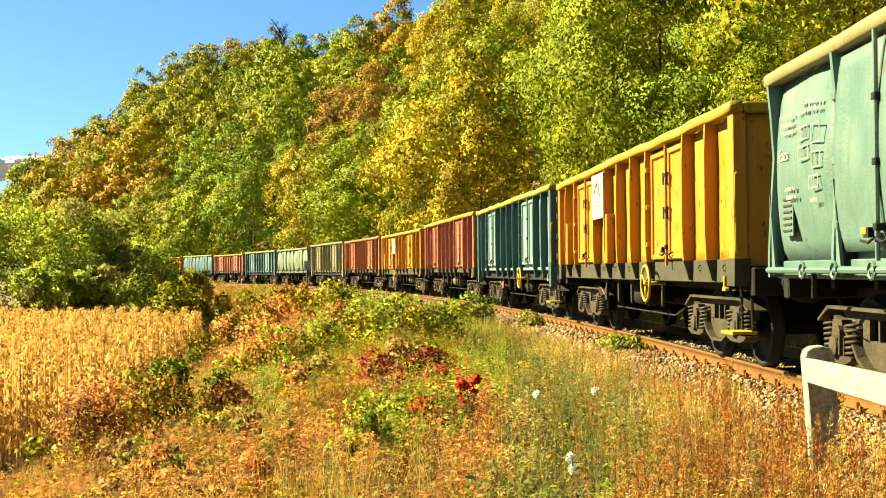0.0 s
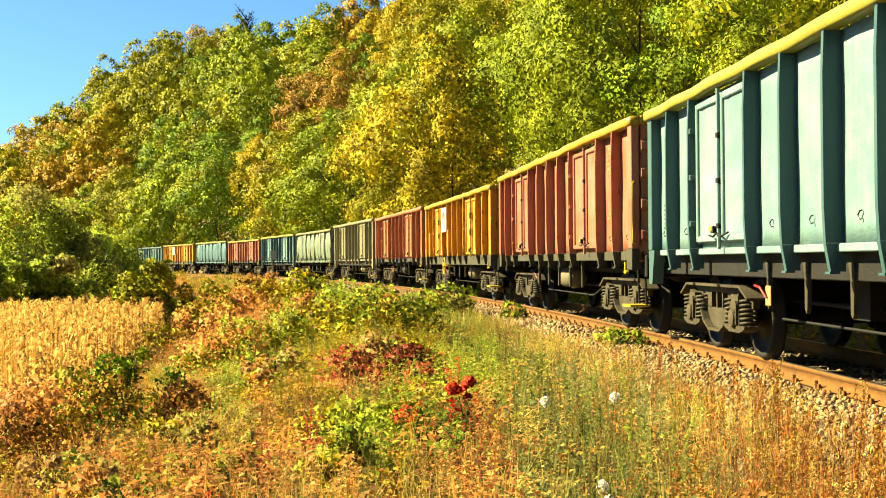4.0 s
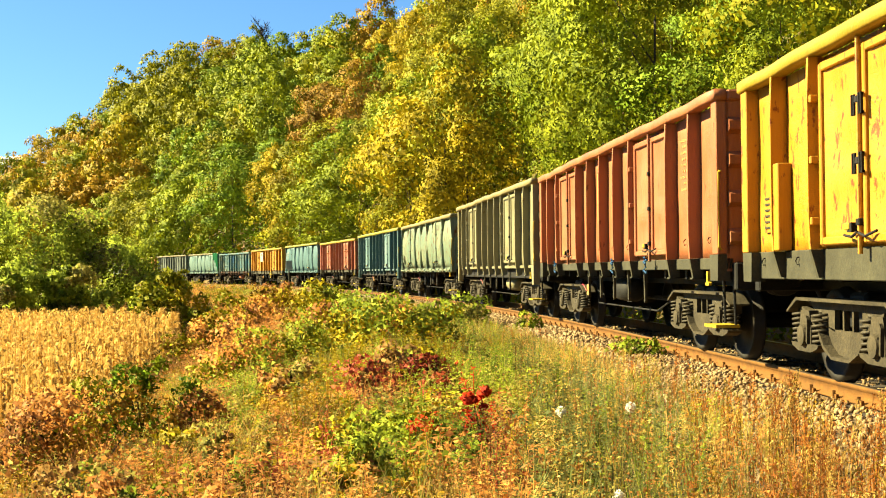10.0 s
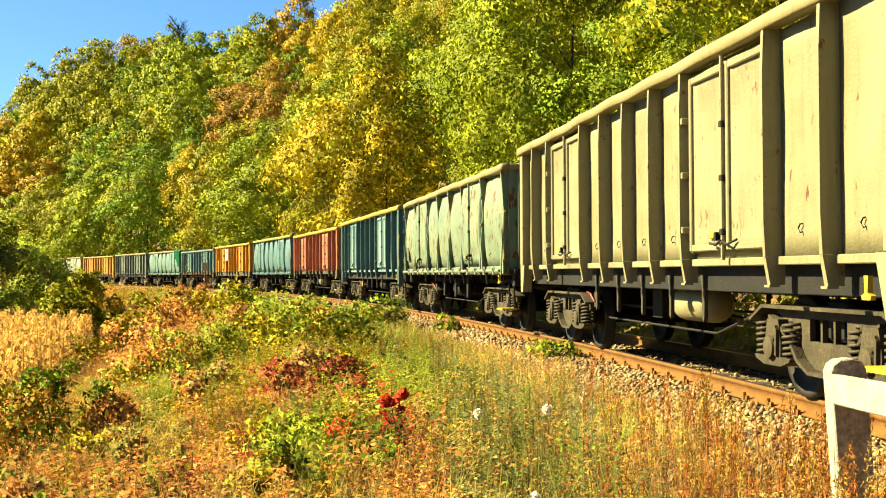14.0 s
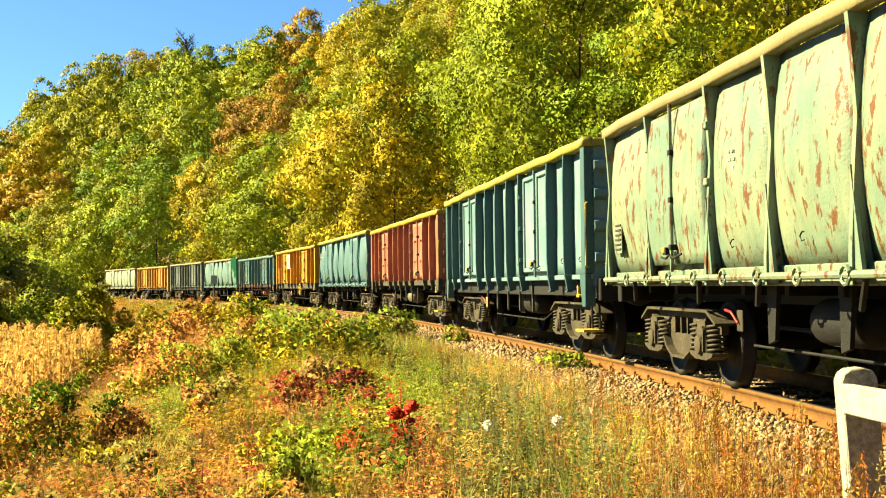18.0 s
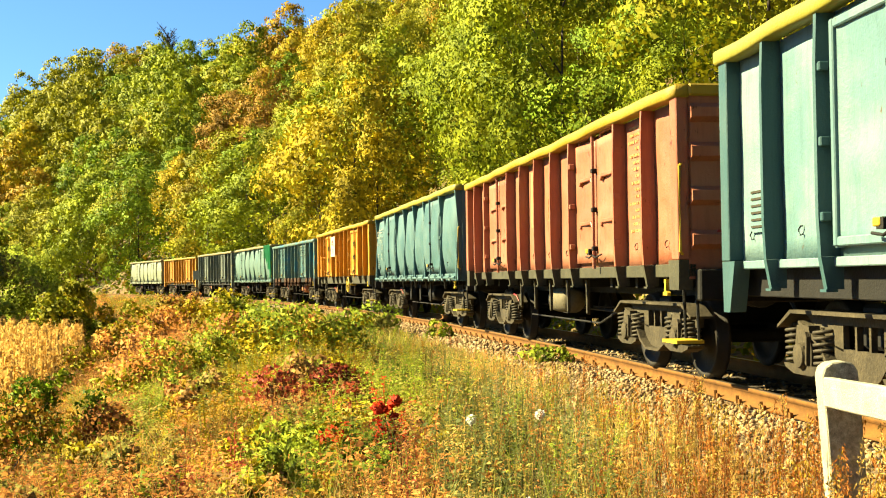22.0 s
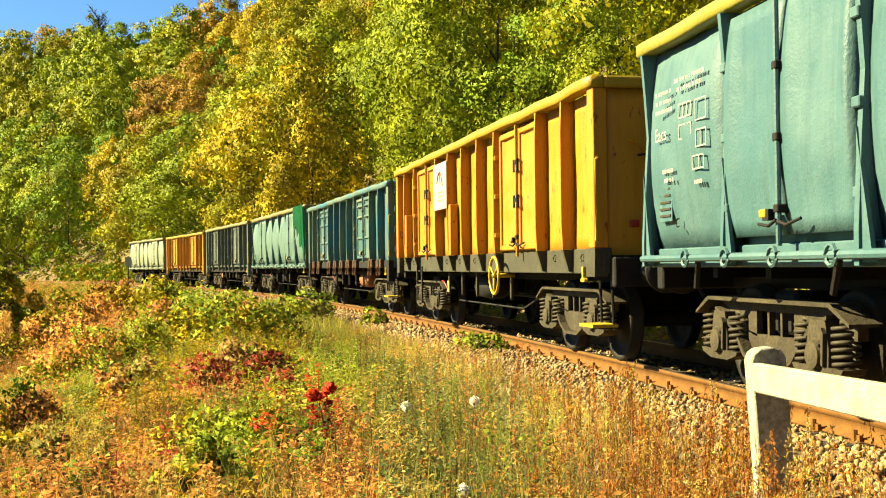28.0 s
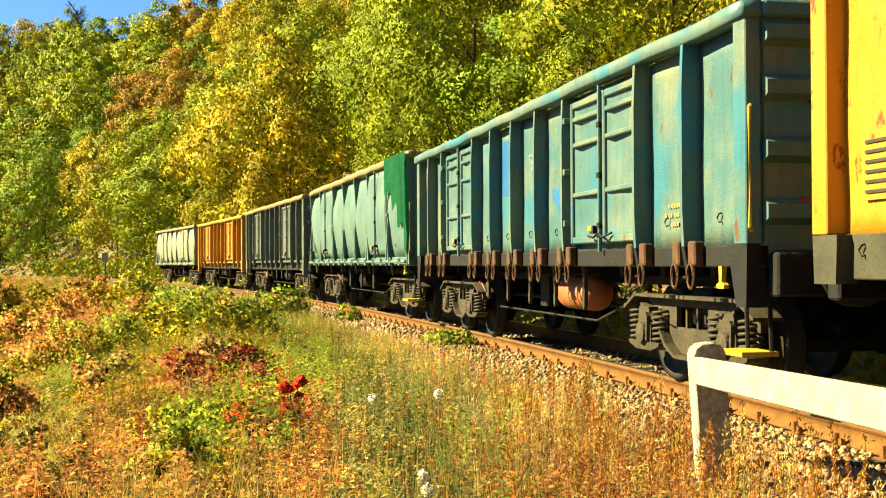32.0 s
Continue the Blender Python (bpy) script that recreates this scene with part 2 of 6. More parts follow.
WHITE = plain("white_marking", (0.330, 0.318, 0.265), 0.7, 0, 0.2, 9, 0.2)
FADED = plain("faded_marking", (0.252, 0.280, 0.238), 0.7, 0, 0.25, 9, 0.2)
CREAMTXT = plain("cream_marking", (0.364, 0.210, 0.070), 0.6, 0, 0.15, 9, 0.2)
REDL = plain("red_lens", (0.246, 0.014, 0.009), 0.3, 0, 0.1, 9, 0.0)
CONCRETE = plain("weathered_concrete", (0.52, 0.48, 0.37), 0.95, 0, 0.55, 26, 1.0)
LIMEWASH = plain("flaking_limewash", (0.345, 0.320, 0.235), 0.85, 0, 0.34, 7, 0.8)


def soil():
    m, n, l, b = nodes_of("ground_cover")
    geo = n.new("ShaderNodeNewGeometry")
    t1 = noise_node(n, l, 0.25, 5, geo.outputs["Position"])
    t2 = noise_node(n, l, 6.0, 6, geo.outputs["Position"], 0.7)
    r1 = ramp_node(n, [(0.30, (0.081, 0.046, 0.011)), (0.45, (0.149, 0.081, 0.019)), (0.58, (0.136, 0.105, 0.019)), (0.72, (0.087, 0.099, 0.015))])
    l.new(t1.outputs[0], r1.inputs[0])
    r2 = ramp_node(n, [(0.35, (0.25, 0.25, 0.25)), (0.68, (1.35, 1.3, 1.15))])
    l.new(t2.outputs[0], r2.inputs[0])
    mm = n.new("ShaderNodeMix")
    mm.data_type, mm.blend_type = "RGBA", "MULTIPLY"
    mm.inputs[0].default_value = 1.0
    l.new(r1.outputs[0], mm.inputs[6])
    l.new(r2.outputs[0], mm.inputs[7])
    l.new(mm.outputs[2], b.inputs["Base Color"])
    b.inputs["Roughness"].default_value = 0.95
    bump_to(n, l, b, t2.outputs[0], 0.9, 0.08)
    return m


SOIL = soil()
GRAVEL = plain("ballast_bed", (0.260, 0.180, 0.093), 0.95, 0, 0.6, 22, 1.0)


# ---- mesh helpers ----
def fast_mesh(name, verts, faces, mats, idx=None, smooth=False, normals=None):
    """A mesh from arrays: verts N x 3, faces M x 3 or M x 4; normals: one for each vertex, to round off masses of leaves."""
    verts, faces = np.asarray(verts, np.float32), np.asarray(faces, np.int32)
    me = bpy.data.meshes.new(name)
    k = faces.shape[1]
    me.vertices.add(len(verts))
    me.vertices.foreach_set("co", verts.ravel())
    me.loops.add(faces.size)
    me.loops.foreach_set("vertex_index", faces.ravel())
    me.polygons.add(len(faces))
    me.polygons.foreach_set("loop_start", np.arange(0, faces.size, k, dtype=np.int32))
    for m in mats:
        me.materials.append(m)
    if idx is not None:
        me.polygons.foreach_set("material_index", np.asarray(idx, np.int32))
    me.update(calc_edges=True)
    if smooth:
        me.polygons.foreach_set("use_smooth", np.ones(len(faces), bool))
    if normals is not None:
        me.polygons.foreach_set("use_smooth", np.ones(len(faces), bool))
        free = me.attributes.new("custom_normal", "FLOAT_VECTOR", "POINT")
        free.data.foreach_set("vector", np.asarray(normals, np.float32).ravel())
    return me


def bm_mesh(name, bm, mat, smooth=False):
    me = bpy.data.meshes.new(name)
    bm.normal_update()
    bm.to_mesh(me)
    bm.free()
    for m in mat if isinstance(mat, (list, tuple)) else [mat]:
        me.materials.append(m)
    if smooth:
        for p in me.polygons:
            p.use_smooth = True
    return me


def part(name, bm, mat, parent, label="", smooth=False, at=None):
    me = bm if isinstance(bm, bpy.types.Mesh) else bm_mesh(name, bm, mat, smooth)
    ob = new(name, me)
    ob.parent = parent
    if at is not None:
        ob.matrix_basis = at
    if label:
        ob["label"] = label
    return ob


def box(x0, x1, y0, y1, z0, z1, bm=None, bevel=0.0):
    own = bm or bmesh.new()
    vs = bmesh.ops.create_cube(own, size=1.0)["verts"]
    for v in vs:
        v.co = Vector(((x0 + x1) / 2 + v.co.x * (x1 - x0), (y0 + y1) / 2 + v.co.y * (y1 - y0), (z0 + z1) / 2 + v.co.z * (z1 - z0)))
    if bevel:
        es = list({e for v in vs for e in v.link_edges})
        bmesh.ops.bevel(own, geom=es, offset=bevel, segments=1, affect="EDGES")
    return own


def hull(points, y0, y1, bm=None, axis="y"):
    """A plate: an outline of (x, z) points made thick from y0 to y1."""
    own = bm or bmesh.new()
    def put(a, y, c):
        return (a, y, c) if axis == "y" else (y, a, c)
    f = [own.verts.new(put(a, y0, c)) for a, c in points]
    g = [own.verts.new(put(a, y1, c)) for a, c in points]
    k = len(points)
    own.faces.new(f)
    own.faces.new(g[::-1])
    for i in range(k):
        own.faces.new((f[(i + 1) % k], f[i], g[i], g[(i + 1) % k]))
    bmesh.ops.recalc_face_normals(own, faces=own.faces[:])
    return own


def tube(points, radius, bm=None, sides=8, radius2=None, closed=False):
    """A round bar through points."""
    own = bm or bmesh.new()
    pts = [Vector(p) for p in points]
    k, rings = len(pts), []
    for i, p in enumerate(pts):
        if closed:
            d = pts[(i + 1) % k] - pts[i - 1]
        else:
            d = pts[min(i + 1, k - 1)] - pts[max(i - 1, 0)]
        q = d.to_track_quat("Z", "Y")
        r = radius if radius2 is None else radius + (radius2 - radius) * i / max(1, k - 1)
        rings.append([own.verts.new(p + q @ Vector((r * math.cos(j * math.tau / sides), r * math.sin(j * math.tau / sides), 0))) for j in range(sides)])
    for i in range(k if closed else k - 1):
        a, b = rings[i], rings[(i + 1) % k]
        for j in range(sides):
            own.faces.new((a[j], a[(j + 1) % sides], b[(j + 1) % sides], b[j]))
    if not closed:
        own.faces.new(rings[0][::-1])
        own.faces.new(rings[-1])
    return own


def lathe(profile, bm=None, sides=24, centre=(0, 0, 0)):
    """A turned body about the y axis: profile of (radius, y)."""
    own = bm or bmesh.new()
    rings = []
    for r, y in profile:
        rings.append([own.verts.new((centre[0] + r * math.cos(j * math.tau / sides), centre[1] + y, centre[2] + r * math.sin(j * math.tau / sides))) for j in range(sides)])
    for a, b in zip(rings, rings[1:]):
        for j in range(sides):
            own.faces.new((a[j], b[j], b[(j + 1) % sides], a[(j + 1) % sides]))
    own.faces.new(rings[0])
    own.faces.new(rings[-1][::-1])
    bmesh.ops.recalc_face_normals(own, faces=own.faces[:])
    return own


# ---- ground: one sheet out to the horizon ----
def build_ground():
    ds = np.r_[-310, -250, -180, -120, -80, -55, -40, -30, -24, -19, np.arange(-16, -2.2, 0.5), np.arange(-2.2, 6, 0.3), np.arange(6, 100, 4.0), 110, 130, 160, 220, 320, 500, 900, 1600, 3000, 4500]
    ss = np.r_[np.arange(-960, -60, 30), np.arange(-60, -14, 3), np.arange(-14, 50, 0.8), np.arange(50, 130, 2.0), np.arange(130, 360, 5.0), np.arange(360, 980, 30)]
    ss = ss[ss < -960 + math.tau * R - 8]
    S, D = np.meshgrid(ss, ds, indexing="ij")
    X, Y = xy_of(S, D)
    Z = ground(S, D)
    n, m = S.shape
    i, j = np.meshgrid(np.arange(n), np.arange(m - 1), indexing="ij")
    i2 = (i + 1) % n
    F = np.stack([i * m + j, i * m + j + 1, i2 * m + j + 1, i2 * m + j], -1).reshape(-1, 4)
    me = fast_mesh("ground", np.stack([X, Y, Z], -1).reshape(-1, 3), F, [SOIL], smooth=True)
    return tagged(new("ground", me), "weedy embankment, field and hillside soil under autumn growth", "ground", kind="structure")


build_ground()


# ---- track ----
def build_track():
    track = tagged(new("railway_track"), "single curved railway track with rusty rails on ballast", "railway track", kind="structure")
    prof = [(-0.036, 0.0), (0.036, 0.0), (0.036, -0.035), (0.010, -0.05), (0.010, -0.14), (0.07, -0.155), (0.07, -0.172), (-0.07, -0.172), (-0.07, -0.155), (-0.010, -0.14), (-0.010, -0.05), (-0.036, -0.035)]
    for side in (-1, 1):
        S = np.arange(-60, 231, 1.0)
        V, F, I = [], [], []
        for s in S:
            for p, z in prof:
                V.append(on_line(s, side * 0.7535 + p, z))
        k = len(prof)
        for a in range(len(S) - 1):
            for j in range(k):
                F.append((a * k + j, a * k + (j + 1) % k, (a + 1) * k + (j + 1) % k, (a + 1) * k + j))
                I.append(1 if j == 0 else 0)
        part("rail", fast_mesh("rail", [tuple(v) for v in V], F, [RAILSIDE, RAILTOP], I), None, track, "rusty steel rail with a worn running surface")
    sl = bm_mesh("sleeper", box(-0.13, 0.13, -1.27, 1.27, -0.32, -0.176, bevel=0.015), SLEEPER)
    cl = bmesh.new()
    box(-0.06, 0.06, -0.10, -0.072, -0.176, -0.12, cl)
    box(-0.06, 0.06, 0.072, 0.10, -0.176, -0.12, cl)
    tube([(0, -0.10, -0.17), (0, -0.10, -0.085)], 0.018, cl, 6)
    tube([(0, 0.10, -0.17), (0, 0.10, -0.085)], 0.018, cl, 6)
    box(-0.08, 0.08, -0.14, 0.14, -0.176, -0.168, cl)
    cm = bm_mesh("rail_clip", cl, RAILSIDE)
    for i in range(230):
        s = -24 + i * 0.62
        part("sleeper", sl, None, track, at=line_pose(s) @ pose(0, 0, 0, 0, 0, random.uniform(-1, 1)))
        if i < 150:
            part("rail_clip", cm, None, track, at=line_pose(s, -0.7535))
    S = np.arange(-60, 231, 1.0)
    ds = np.array([-2.5, -2.1, -1.65, -1.0, 0, 1.0, 1.65, 2.1, 2.5])
    G, D = np.meshgrid(S, ds, indexing="ij")
    X, Y = xy_of(G, D)
    n, m = G.shape
    i, j = np.meshgrid(np.arange(n - 1), np.arange(m - 1), indexing="ij")
    F = np.stack([i * m + j, i * m + j + 1, (i + 1) * m + j + 1, (i + 1) * m + j], -1).reshape(-1, 4)
    bed = fast_mesh("ballast_bed", np.stack([X, Y, ground(G, D) + 0.012], -1).reshape(-1, 3), F, [GRAVEL], smooth=True)
    tagged(new("ballast_bed", bed), "trodden bed of tan crushed stone under the track", "ballast", kind="structure")
    return track


build_track()

# ---- wagons: x runs back along the train, +y to the inside of the curve, z = 0 on the rail ----
RIBS = (-6.36, -5.32, -4.25, -2.12, -1.06, 0.0, 1.06, 2.12, 4.25, 5.32, 6.36)
BULGE_RIBS = (-6.36, -4.45, -2.35, -0.80, 0.80, 2.35, 4.45, 6.36)
TOP, FLOOR, HALF = 3.16, 1.26, 6.42


def panel_mesh(name, x0, x1, z0, z1, y, mat, bulge=0.0, dent=0.012, seed=0, nx=8, nz=10):
    """A steel sheet with its dents; bulge: how far it swells outwards between its edges."""
    xs, zs = np.linspace(x0, x1, nx + 1), np.linspace(z0, z1, nz + 1)
    X, Z = np.meshgrid(xs, zs, indexing="ij")
    u, w = (X - x0) / (x1 - x0), (Z - z0) / (z1 - z0)
    edge = np.clip(np.minimum(np.minimum(u, 1 - u), np.minimum(w, 1 - w)) * 6, 0, 1)
    Y = y + dent * edge * (np.sin(X * 3.1 + seed * 1.7) * np.cos(Z * 2.3 + seed) + 0.7 * np.sin(X * 6.7 - Z * 4.9 + seed * 2.9))
    if bulge:
        Y = Y + bulge * np.sin(np.pi * np.clip(w, 0, 1)) ** 0.8 * np.clip(np.minimum(u, 1 - u) * 7, 0.35, 1) ** 0.7
    out = np.stack([X, Y, Z], -1).reshape(-1, 3)
    back = np.stack([X, np.full_like(Y, y - 0.03), Z], -1).reshape(-1, 3)
    n, m = X.shape
    i, j = np.meshgrid(np.arange(n - 1), np.arange(m - 1), indexing="ij")
    F = np.stack([i * m + j, (i + 1) * m + j, (i + 1) * m + j + 1, i * m + j + 1], -1).reshape(-1, 4)[:, ::-1]
    k = n * m
    rim = [a * m for a in range(n)] + [(n - 1) * m + b for b in range(1, m)] + [a * m + m - 1 for a in range(n - 2, -1, -1)] + [b for b in range(m - 2, 0, -1)]
    G = np.array([(rim[a], rim[(a + 1) % len(rim)], rim[(a + 1) % len(rim)] + k, rim[a] + k) for a in range(len(rim))])
    return fast_mesh(name, np.r_[out, back], np.r_[F, F[:, ::-1] + k, G], [mat], smooth=True)


def coil(x, y, z0, z1, r=0.092, wire=0.0165, turns=6):
    pts = [(x + r * math.cos(a), y + r * math.sin(a), z0 + (z1 - z0) * a / (math.tau * turns)) for a in np.linspace(0, math.tau * turns, turns * 9)]
    return tube(pts, wire, None, 5)


SHARED = {}


def shared(key, make):
    if key not in SHARED:
        SHARED[key] = make()
    return SHARED[key]


def side_frame():
    """The cast side frame of a bogie: an arched top flange over a web that droops in the middle, with three slots."""
    bm = bmesh.new()
    hull([(-1.40, 0.70), (-1.12, 0.835), (1.12, 0.835), (1.40, 0.70), (1.40, 0.675), (1.10, 0.805), (-1.10, 0.805), (-1.40, 0.675)], 0.90, 1.15, bm)
    for k in (-1, 1):
        hull([(k * 1.08, 0.81), (k * 0.34, 0.81), (k * 0.34, 0.52), (k * 0.60, 0.57), (k * 0.86, 0.70)], 0.985, 1.035, bm)
        hull([(k * 0.34, 0.54), (k * 0.58, 0.575), (k * 0.42, 0.40), (k * 0.24, 0.31), (k * 0.10, 0.295), (0, 0.295), (0, 0.54)], 0.985, 1.035, bm)
        hull([(k * 1.02, 0.745), (k * 0.86, 0.70), (k * 0.60, 0.57), (k * 0.42, 0.39), (k * 0.22, 0.295), (k * 0.22, 0.265), (k * 0.44, 0.355), (k * 0.63, 0.54), (k * 0.88, 0.67), (k * 1.02, 0.72)], 0.93, 1.12, bm)
        hull([(k * 0.135, 0.73), (k * 0.10, 0.73), (k * 0.10, 0.54), (k * 0.135, 0.54)], 0.985, 1.035, bm)
        hull([(k * 1.36, 0.71), (k * 1.30, 0.74), (k * 1.30, 0.58), (k * 1.35, 0.58)], 0.98, 1.06, bm)
    box(-0.34, 0.34, 0.985, 1.035, 0.73, 0.81, bm)
    box(-0.22, 0.22, 0.93, 1.12, 0.265, 0.295, bm)
    return bm_mesh("side_frame", bm, BOGIE)


def axle_box():
    bm = lathe([(0.02, 0.0), (0.15, 0.0), (0.165, 0.03), (0.165, 0.16), (0.12, 0.20), (0.10, 0.26), (0.02, 0.27)], None, 16, (0, 0.92, 0))
    hull([(-0.39, -0.08), (-0.36, -0.115), (-0.18, -0.16), (0.18, -0.16), (0.36, -0.115), (0.39, -0.08)], 0.96, 1.14, bm)
    hull([(-0.12, 0.25), (0.12, 0.25), (0.17, 0.05), (0.16, -0.12), (-0.16, -0.12), (-0.17, 0.05)], 0.96, 1.13, bm)
    hull([(-0.145, 0.16), (-0.115, 0.20), (-0.10, -0.06), (-0.13, -0.08)], 1.10, 1.16, bm)
    for k in (-0.07, 0.07):
        tube([(k, 1.14, 0.07), (k, 1.165, 0.07)], 0.014, bm, 6)
        tube([(k, 1.14, -0.07), (k, 1.165, -0.07)], 0.014, bm, 6)
    return bm_mesh("axle_box", bm, BOGIE)


def wheel_mesh():
    return bm_mesh("wheel", lathe([(0.06, -0.06), (0.10, -0.07), (0.12, -0.03), (0.38, -0.01), (0.40, -0.065), (0.485, -0.065), (0.485, -0.03), (0.462, -0.025), (0.458, 0.065), (0.40, 0.065), (0.38, 0.02), (0.12, 0.03), (0.10, 0.09), (0.06, 0.09)], None, 28), WHEELM, True)


def buffer_mesh():
    bm = lathe([(0.02, -0.36), (0.13, -0.36), (0.13, -0.10), (0.10, -0.10), (0.10, 0.18), (0.225, 0.20), (0.235, 0.225), (0.225, 0.245), (0.02, 0.265)], None, 18)
    bmesh.ops.rotate(bm, verts=bm.verts[:], cent=(0, 0, 0), matrix=Matrix.Rotation(-math.pi / 2, 3, "Z"))
    return bm_mesh("buffer", bm, UNDER, True)


def bars_mesh(key, mat, rows, y=0.0, lean=0.0):
    """Writing that cannot be read: short bars in rows of (x, z, length, height)."""
    bm = bmesh.new()
    for x, z, w, h in rows:
        box(x, x + w, y, y + 0.003, z, z + h, bm)
    return bm_mesh(key, bm, mat)


def letters(text, size, mat):
    """A word in thin flat letters, facing +y and read towards -x."""
    cu = bpy.data.curves.new("letters", "FONT")
    cu.body, cu.size, cu.extrude, cu.resolution_u = text, size, 0.0012, 3
    ob = bpy.data.objects.new("letters", cu)
    scene.collection.objects.link(ob)
    me = bpy.data.meshes.new_from_object(ob.evaluated_get(bpy.context.evaluated_depsgraph_get()))
    bpy.data.objects.remove(ob)
    me.transform(Matrix.Rotation(math.pi, 4, "Z") @ Matrix.Rotation(math.pi / 2, 4, "X"))
    me.materials.clear()
    me.materials.append(mat)
    return me


def outline(x, z, w, h, cuts=()):
    """Bars of a stencilled frame, with upright cuts."""
    t = 0.013
    return [(x, z, w, t), (x, z + h - t, w, t), (x, z + t, t, h - 2 * t), (x + w - t, z + t, t, h - 2 * t)] + [(x + w * c, z + t, t, h - 2 * t) for c in cuts]


def writing(seed, rows, w, mat):
    r = random.Random(seed)
    out = []
    for i in range(rows):
        x, end = -w / 2 + r.uniform(0, 0.1), w / 2 - r.uniform(0, w * 0.35)
        while x < end:
            k = r.choice((0.014, 0.022, 0.022, 0.034))
            out.append((x, -i * 0.08, k, 0.034))
            x += k + r.choice((0.012, 0.012, 0.012, 0.04))
    return bars_mesh("marking", mat, out)


